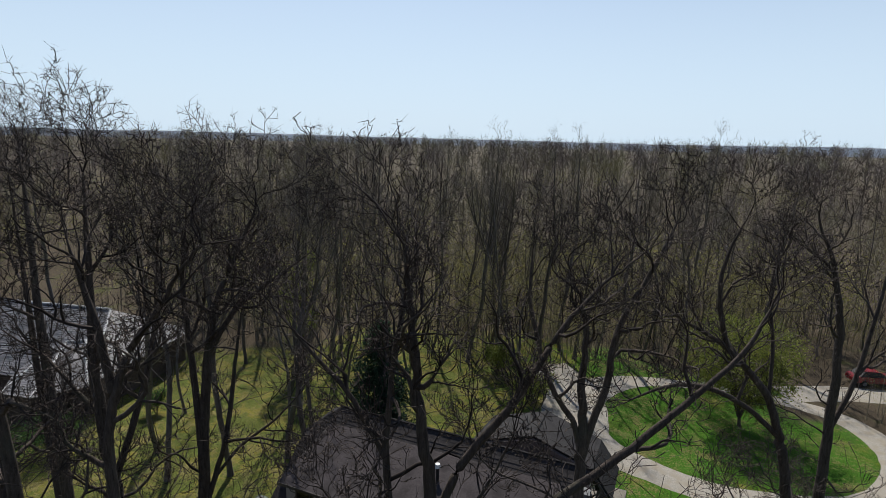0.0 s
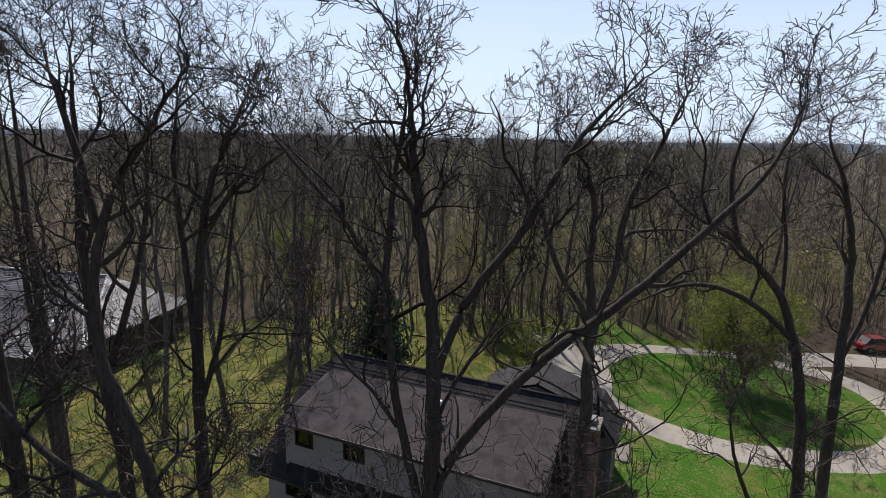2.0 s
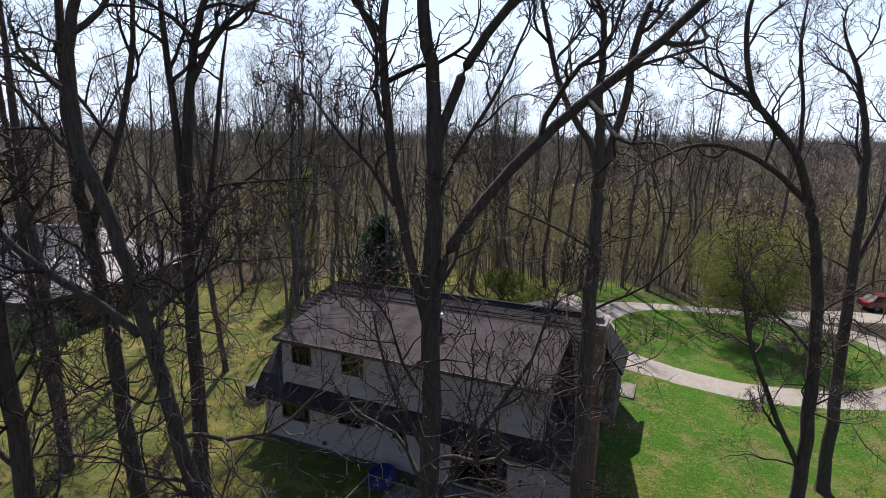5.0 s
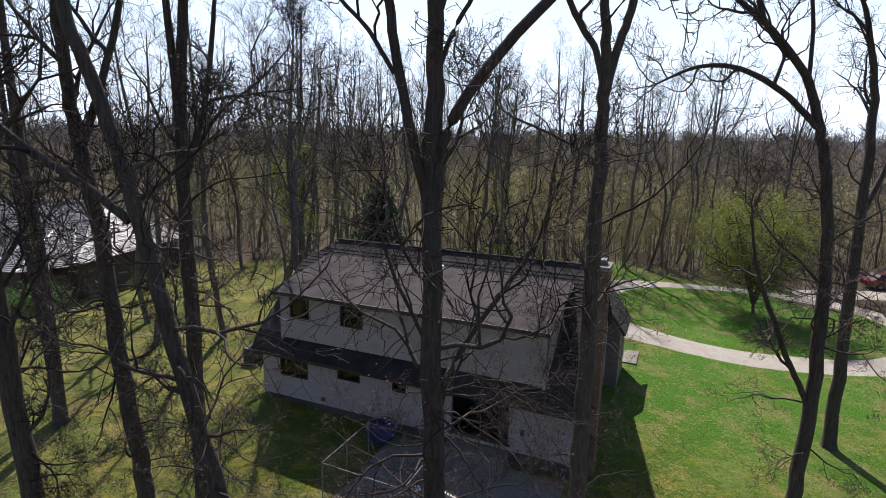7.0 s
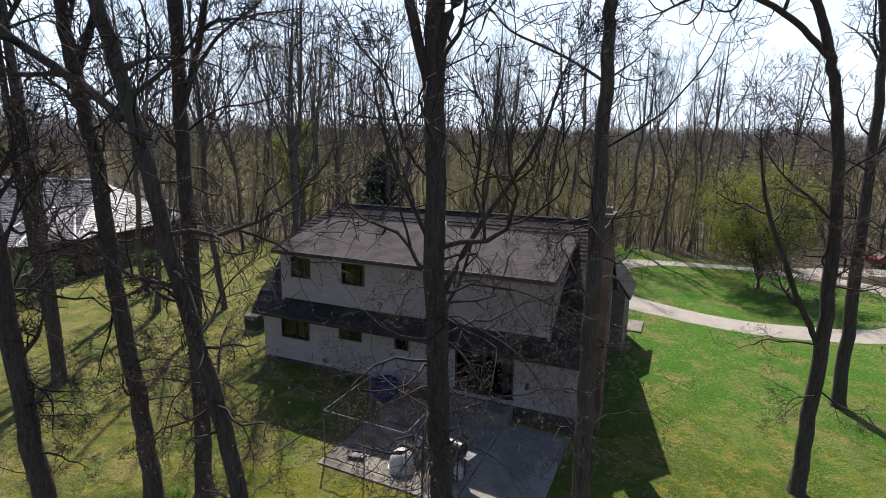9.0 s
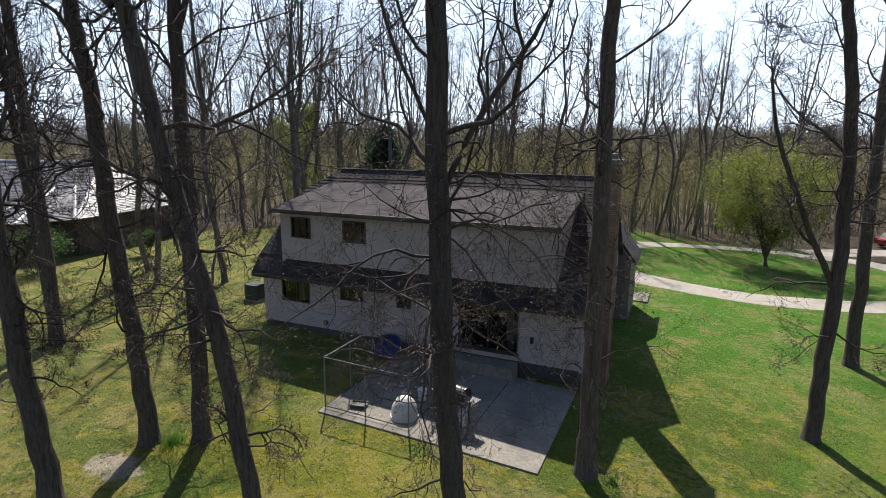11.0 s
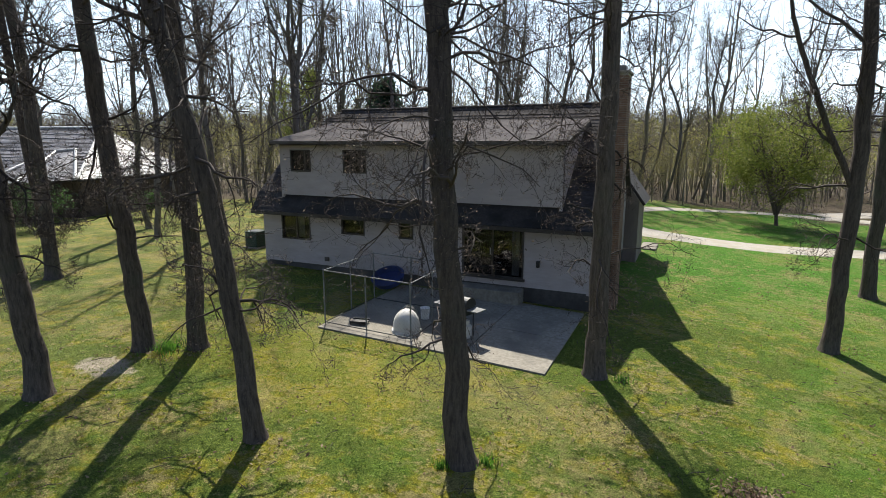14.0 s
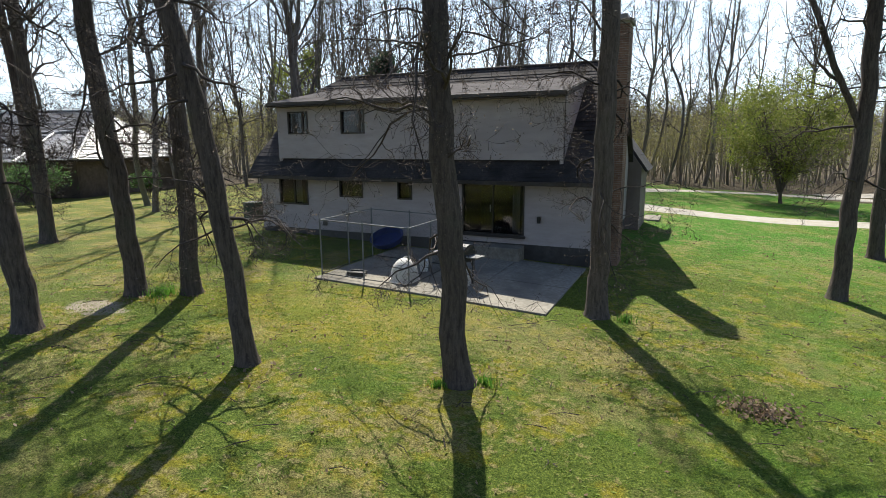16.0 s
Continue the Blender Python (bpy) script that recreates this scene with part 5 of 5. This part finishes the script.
rng = np.random.default_rng(77)
MODELS = []
for k in range(7):
    g = wild(200 + k, (18, 20, 16, 21, 17, 19, 14)[k], (8, 6), (0.50, 0.58, 0.46, 0.55, 0.62, 0.48, 0.56)[k], (0.15, 0.19, 0.12, 0.20, 0.13, 0.16, 0.10)[k], arms=(4, 3, 3, 5, 3, 4, 3)[k], low=5, lean=(0.9, 1.3, 0.7, 1.1, 1.5, 0.8, 1.2)[k])
    g.haze(1500, 0.34, 0.0085, 0.14)
    MODELS.append(tree("tree", "slender bare woodland tree", g, (0, 0, -400), 0.03, None, "woodland trees", 1, 0.08, WOOD_BARK, WOOD_TWIG))
SPOTS = []


def spot(d0, d1, a0, a1):
    """A free place in the ring of that distance and bearing (degrees west of north) from the lawn."""
    for _ in range(200):
        d, a = math.sqrt(rng.uniform(d0 * d0, d1 * d1)), radians(rng.uniform(a0, a1))
        x, y = 2.9 - d * math.sin(a), -18.8 + d * math.cos(a)
        if math.degrees(a) > 50 and d < 100 and rng.random() < 0.8:
            continue
        if clear(x, y) and all((x - u) ** 2 + (y - v) ** 2 > 5 for u, v in SPOTS[-160:]):
            SPOTS.append((x, y))
            return x, y
    return None


# trees that stand singly at the edge of the clearing
SINGLES = [(-30.5, 24.0, 3), (-26.5, 22.5, 1), (-20.0, 27.0, 5), (-17.5, 19.0, 0), (-23.0, 12.0, 2), (-31.0, 9.5, 6), (-15.0, 29.0, 3), (-9.0, 34.0, 1),
           (-4.0, 37.0, 6), (1.5, 42.0, 0), (3.8, 40.8, 1), (9.0, 42.4, 4), (-2.0, 38.8, 3), (6.0, 44.0, 2), (11.0, 45.5, 3), (24.0, 33.0, 1), (27.0, 22.0, 5), (17.5, 12.0, 4), (-25.0, 2.5, 1), (-22.5, -13.0, 5),
           (-16.5, 5.5, 1), (-20.0, 8.0, 3), (-15.5, 12.5, 4), (-26.0, 15.5, 5), (-34.0, 19.0, 0), (-21.0, 16.5, 6), (-18.5, 9.8, 4), (-22.0, 4.8, 3), (-19.0, 24.0, 4),
           (-40.0, 28.0, 3), (-46.0, 26.0, 1), (-52.0, 22.0, 0), (-59.0, 17.0, 3), (-48.0, 34.0, 5), (-36.0, 33.0, 1), (-63.0, 7.0, 3), (-68.0, 0.0, 1), (-66.0, 14.0, 5), (-43.0, 36.0, 0), (-28.5, 4.6, 1)]
used = 0
for x, y, k in SINGLES:
    SPOTS.append((x, y))
    m = pose(x, y, land(x, y), 3 * math.sin(used * 2.1), 3 * math.cos(used * 1.7), 47 * used) @ Matrix.Scale(0.9 + 0.02 * (used % 9), 4)
    copy_thing(MODELS[k], m)
    used += 1
for d0, d1, n in ((42, 58, 20), (58, 85, 34)):
    for _ in range(n):
        p = spot(d0, d1, -26, 74)
        if p:
            copy_thing(MODELS[int(rng.integers(7))], pose(*p, land(*p), rng.uniform(-4, 4), rng.uniform(-4, 4), rng.uniform(0, 360)) @ Matrix.Scale(rng.uniform(0.75, 1.12), 4))
for m in MODELS:
    for o in (*m.children_recursive, m):
        bpy.data.objects.remove(o)


def joined(name, label, material, models, places, kind="stuff", category="woods"):
    """Many placed copies of small array meshes, as one object."""
    vs, fs, n = [], [], 0
    for k, x, y, z, a, s in places:
        v, f = models[k]
        c, q = math.cos(a) * s, math.sin(a) * s
        w = np.stack([v[:, 0] * c - v[:, 1] * q + x, v[:, 0] * q + v[:, 1] * c + y, v[:, 2] * s + z], 1)
        vs.append(w), fs.append(f + n)
        n += len(v)
    ob = linked(name, mesh_of(name, np.concatenate(vs), np.concatenate(fs), False), material)
    return tagged(ob, label, category, kind=kind)


# the deeper woods, ever coarser, in twigs paled for the distance haze
COARSE = []
for k in range(5):
    g = wild(300 + k, 8.2 + 0.75 * k, (5,), 0.25 + 0.03 * k, 0.085, 0.03, 4, lean=1.2, sides=4, low=0, coarse=True)
    g.haze(130, 1.6, 0.034, 0.6)
    COARSE.append(g.trunk.join(g.crown).arrays())
places = []
for d0, d1, n in ((60, 95, 120), (95, 150, 330), (150, 230, 280)):
    for _ in range(n):
        p = spot(d0, d1, -30, 78)
        if p:
            places.append((int(rng.integers(5)), *p, land(*p), rng.uniform(0, 6.28), rng.uniform(0.8, 1.1)))
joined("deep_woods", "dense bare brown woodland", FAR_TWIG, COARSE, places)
FRESH = []
for k in range(3):
    r, w = np.random.default_rng(350 + k), Wood()
    c = r.normal(size=(130, 3)) * np.array([1.6, 1.6, 1.6]) + np.array([0, 0, 6.9])
    w.leaves(c, 0.19, r)
    FRESH.append(w.arrays())
fresh = [(p[0] % 3, *p[1:]) for p in places if noise.noise(Vector((p[1] * 0.02, p[2] * 0.02, 5.5))) + 0.5 * noise.noise(Vector((p[1] * 0.2, p[2] * 0.2, 1.5))) > 0.12]
joined("leaf_haze", "first yellow-green leaves high in the woods", UNDER, FRESH, fresh, category="leaves")
TUFTS = []
for k in range(4):
    g = Grower(400 + k, (8,), 0.16, reach=0.6, up=0.2)
    g.coarse = True
    g.stem([(0, 0, 0), (0.2, 0, 6), (0, 0.3, 10.5)], 0.16, 0.1, 0.2, 4.5, 0, 3)
    g.haze(50, 3.4, 0.1, 1.2)
    TUFTS.append(g.trunk.join(g.crown).arrays())
places = []
for d0, d1, n in ((220, 420, 700), (420, 900, 800)):
    for _ in range(n):
        d, a = math.sqrt(rng.uniform(d0 * d0, d1 * d1)), radians(rng.uniform(-32, 80))
        x, y = 2.9 - d * math.sin(a), -18.8 + d * math.cos(a)
        places.append((int(rng.integers(4)), x, y, land(x, y), rng.uniform(0, 6.28), rng.uniform(0.85, 1.2) * (1.0 if d < 420 else 1.25)))
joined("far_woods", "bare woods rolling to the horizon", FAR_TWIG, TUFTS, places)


# ---------------------------------------------------------------- leafy growth
def leafy(name, label, at, seed, tall, wide, leaves, size, material, stems=5, category="shrub", bottom=0.12, kids=(6, 4), lift=0.28, bole=0.0, ball=None):
    g = Grower(seed, kids, 0.006, reach=0.6, up=lift, wob=0.2, split=0.03)
    r = g.rng
    for i in range(stems):
        a = 6.28 * i / stems + r.uniform(-0.4, 0.4)
        s = wide * r.uniform(0.15, 0.5) if stems > 1 else 0.1
        if bole and i == 0:
            g.trunk.tube([(0.1, 0, -0.1), (0.05, 0, 0.4 * bole), (0, 0, bole + 0.15)], [0.17, 0.12, 0.115], 10)
        pts = [(0.05 * math.cos(a), 0.05 * math.sin(a), bole - 0.05), (0.35 * s * math.cos(a), 0.35 * s * math.sin(a), tall * 0.4), (s * math.cos(a), s * math.sin(a), tall * r.uniform(0.75, 0.98))]
        g.stem(pts, 0.018 * tall * (1 if stems > 1 else 1.6), 0.008, bottom + 0.1, wide * 0.42, 0, 6)
    ob = thing(name, label, category, (*at, land(*at)))
    linked("trunk", g.trunk.mesh("trunk"), BARK, ob)
    crown = linked("crown", g.crown.mesh("crown"), TWIG, ob)
    w = Wood()
    tips = np.asarray(g.tips)
    tips = tips[tips[:, 2] > tall * bottom]
    c = tips[r.integers(0, len(tips), leaves)] + r.normal(size=(leaves, 3)) * 0.055 * wide
    if ball:
        # a full round head: clumps of leaves inside an uneven ellipsoid
        mid, radii, clumps, each = ball
        d = r.normal(size=(clumps, 3))
        d *= (r.uniform(0.25, 1.0, clumps) ** 0.5 / np.linalg.norm(d, axis=1))[:, None]
        heads = np.asarray(mid) + d * np.asarray(radii)
        spread = r.uniform(0.2, 0.55, clumps)
        for h, q in zip(heads, spread):
            c = np.concatenate([c, h + r.normal(size=(each, 3)) * q])
    w.leaves(c, size, r)
    tagged(linked("foliage", w.mesh("foliage", False), material, crown, "fresh small leaves"), kind="stuff")
    return ob


leafy("tree", "round young-leaved ornamental tree on the grass island", (8.75, 28.6), 501, 7.8, 6.2, 9000, 0.085, LEAF, 9, "tree", 0.11, (7, 5, 3), -0.04, 0.9, ((-0.6, -0.2, 5.7), (4.3, 4.0, 3.8), 95, 170))
leafy("tree", "yellow-green leafing tree at the wood's edge", (-28.6, 20.6), 502, 10.4, 4.6, 5600, 0.11, LEAF, 3, "tree", 0.2, (7, 5))
leafy("shrub", "dark green garden shrub beside the neighbour's wall", (-34.0, 1.2), 503, 1.2, 4.2, 5000, 0.07, GARDEN, 9)
leafy("shrub", "dark green garden shrub beside the neighbour's wall", (-33.0, 8.4), 504, 1.2, 2.0, 2600, 0.07, GARDEN, 7)
leafy("shrub", "low fresh-leaved bush behind the house", (-7.0, 23.5), 508, 1.6, 3.2, 3500, 0.09, LEAF, 8)
leafy("shrub", "low fresh-leaved bush behind the house", (-11.5, 27.5), 509, 1.8, 3.2, 3500, 0.09, LEAF, 8)




def tuft(at, label, seed, blades, tall, spread):
    """A clump of long strappy blades, each a bent strip."""
    r = np.random.default_rng(seed)
    v, f = [], []
    for _ in range(blades):
        a, d = r.uniform(0, 6.28), abs(r.normal()) * spread
        b = r.uniform(0, 6.28)
        h, w, lean = tall * r.uniform(0.5, 1.1), r.uniform(0.006, 0.014), r.uniform(0.05, 0.6) * tall
        x, y = d * math.cos(a), d * math.sin(a)
        k = len(v)
        for t in (0.0, 0.55, 1.0):
            cx, cy, cz = x + lean * t * t * math.cos(b), y + lean * t * t * math.sin(b), h * (t - 0.15 * t * t)
            ww = w * (1 - 0.8 * t)
            v += [(cx - ww * math.sin(b), cy + ww * math.cos(b), cz), (cx + ww * math.sin(b), cy - ww * math.cos(b), cz)]
        f += [(k, k + 1, k + 3, k + 2), (k + 2, k + 3, k + 5, k + 4)]
    ob = thing("plant", label, "plant", (*at, land(*at)))
    tagged(raw("foliage", v, f, LUSH, ob), kind="stuff")
    return ob


tuft((-9.75, -9.1), "clump of fresh green strappy leaves between two trunks", 510, 420, 0.24, 0.3)
tuft((1.7, -5.2), "small clump of fresh green leaves at a trunk's foot", 511, 120, 0.2, 0.12)
tuft((-0.16, -10.1), "tuft of long green grass at the stout oak's foot", 512, 110, 0.17, 0.12)
tuft((-0.85, -10.6), "tuft of long green grass at the stout oak's foot", 513, 90, 0.15, 0.1)


def conifer(at, seed, tall, wide):
    """Dark evergreen: whorls of drooping boughs with needle clumps."""
    r = np.random.default_rng(seed)
    ob = thing("conifer", "dark evergreen tree standing behind the house", "tree", (*at, land(*at)))
    t, b, w = Wood(), Wood(), Wood()
    t.tube([(0, 0, -0.1), (0.05, 0, tall * 0.5), (0, 0, tall)], [0.2, 0.12, 0.02], 10)
    c = []
    for i in range(150):
        s = r.uniform(0.04, 0.98)
        a, long = r.uniform(0, 6.28), wide * (1 - s) ** 0.5 * r.uniform(0.55, 1.1) + 0.15
        p = np.array([0, 0, tall * s])
        d = np.array([math.cos(a), math.sin(a), 0.12])
        pts = [p, p + d * long * 0.5, p + d * long + np.array([0, 0, -0.16 * long])]
        b.tube(pts, [0.03, 0.018, 0.006], 4)
        k = int(30 + 60 * long)
        u = r.uniform(0.15, 1.0, (k, 1))
        c.append(np.asarray(pts[0]) * (1 - u) + np.asarray(pts[2]) * u + r.normal(size=(k, 3)) * (0.10 + 0.05 * long))
    w.leaves(np.concatenate(c), 0.13, r)
    linked("trunk", t.mesh("trunk"), BARK, ob)
    boughs = linked("boughs", b.mesh("boughs"), TWIG, ob)
    tagged(linked("foliage", w.mesh("foliage", False), NEEDLE, boughs, "dark needle sprays"), kind="stuff")
    return ob


conifer((-15.1, 12.0), 601, 9.3, 2.8)

# understorey haze of young leaves along the wood's edge
g_under = []
for k in range(5):
    gg = Grower(700 + k, (6,), 0.007, reach=0.6, up=0.18)
    gg.coarse = True
    for i in range(4):
        a, d, h = 1.57 * i + k, 0.5 + 0.5 * i, gg.rng.uniform(3.6, 7.0)
        px, py = d * math.cos(a), d * math.sin(a)
        tx, ty = gg.rng.normal(size=2) * 0.3
        gg.stem([(px, py, 0), (px + 0.4 * tx, py + 0.4 * ty, 0.5 * h), (px + tx, py + ty, h)], 0.02 + 0.004 * h, 0.008, 0.3, 1.1, 0, 4, ends=1)
    w = Wood()
    tips = np.asarray(gg.tips)
    w.leaves(tips[gg.rng.integers(0, len(tips), 680)] + gg.rng.normal(size=(680, 3)) * 0.5, 0.056, gg.rng)
    gg.haze(90, 0.6, 0.008, 0.3)
    g_under.append((gg, w))
places = []
for d0, d1, n in ((42, 60, 190), (60, 95, 170), (95, 150, 60)):
    for _ in range(n):
        p = spot(d0, d1, -28, 76)
        if p:
            places.append((int(rng.integers(5)), *p, land(*p), rng.uniform(0, 6.28), rng.choice((0.6, 0.8, 1.0, 1.2, 1.5)) * rng.uniform(0.85, 1.1)))
for _ in range(110):
    p = spot(54, 82, -26, 22)
    if p:
        places.append((int(rng.integers(5)), *p, land(*p), rng.uniform(0, 6.28), rng.uniform(0.6, 1.25)))
stem_models = [g.trunk.join(g.crown).arrays() for g, _ in g_under]
joined("saplings", "thin bare sapling stems", SAPLING, stem_models, places, category="saplings")
leafing = [p for p in places if noise.noise(Vector((p[1] * 0.045, p[2] * 0.045, 1.5))) > -0.3 or p[1] > -8]
joined("understorey", "haze of young yellow-green leaves under the trees", UNDER, [w.arrays() for _, w in g_under], leafing, category="undergrowth")


def grass_blades():
    """Upright blades and small tufts on the lawn that the camera comes down to."""
    r = np.random.default_rng(808)
    n = 70000
    x, y = r.uniform(-15, 11, n), r.uniform(-15.5, 0.5, n)
    keep = np.array([noise.noise(Vector((a * 0.5, b * 0.5, 7))) + 0.5 * noise.noise(Vector((a * 2.1, b * 2.1, 3))) + r.uniform(-0.4, 0.4) > -0.1 and not (-7.3 < a < -0.05 and b > -5.9) for a, b in zip(x, y)])
    x, y = x[keep], y[keep]
    z = np.array([land(a, b) for a, b in zip(x, y)])
    k = len(x)
    a, h = r.uniform(0, 6.28, k), r.uniform(0.015, 0.05, k)
    w = r.uniform(0.008, 0.02, k)
    lean = r.normal(size=(k, 2)) * 0.035
    base = np.stack([x, y, z - 0.005], 1)
    side = np.stack([np.cos(a) * w, np.sin(a) * w, 0 * a], 1)
    tip = base + np.stack([lean[:, 0], lean[:, 1], h], 1)
    v = np.stack([base - side, base + side, tip + side * 0.25, tip - side * 0.25], 1).reshape(-1, 3)
    ob = linked("grass", mesh_of("grass", v, np.arange(4 * k).reshape(-1, 4), False), BLADE)
    return tagged(ob, "short uneven spring grass blades", "grass", kind="stuff")


def litter():
    """Fallen leaves: a loose scatter, and a heap on the east lawn."""
    r = np.random.default_rng(909)
    w = Wood()
    c = [(a, b, land(a, b) + 0.015) for a, b in zip(r.uniform(-15, 12, 2600), r.uniform(-15, 12, 2600)) if not (-14.6 < a < 0.5 and b > -6)]
    c += [(4.3 + 0.27 * a, -8.9 + 0.2 * b, land(4.3, -8.9) + 0.02 + abs(d) * 0.06) for a, b, d in r.normal(size=(420, 3))]
    for bx, by in [o[1] for o in OAKS]:
        c += [(bx + 0.55 * a, by + 0.55 * b, land(bx, by) + 0.02) for a, b in r.normal(size=(60, 2))]
    w.leaves(np.asarray(c), 0.045, r)
    ob = linked("fallen_leaves", w.mesh("fallen_leaves", False), DEAD_LEAF)
    return tagged(ob, "scattered brown fallen leaves on the lawn", "leaves", kind="stuff")


def fallen_twigs():
    """Short broken sticks scattered under the oaks."""
    r = np.random.default_rng(919)
    w = Wood()
    for a, b in zip(r.uniform(-13, 9, 240), r.uniform(-14, -2, 240)):
        if -7.5 < a < 0.1 and b > -6.1:
            continue
        t, long = r.uniform(0, 6.28), r.uniform(0.1, 0.45)
        z = land(a, b) + 0.03
        mid = (a + long * 0.5 * math.cos(t) + r.normal() * 0.03, b + long * 0.5 * math.sin(t) + r.normal() * 0.03, z + 0.02)
        w.tube([(a, b, z), mid, (a + long * math.cos(t), b + long * math.sin(t), z - 0.01)], [0.009, 0.007, 0.004], 4)
    ob = linked("fallen_twigs", w.mesh("fallen_twigs"), TWIG)
    return tagged(ob, "broken brown twigs scattered over the lawn", "twigs", kind="stuff")


grass_blades(), litter(), fallen_twigs()
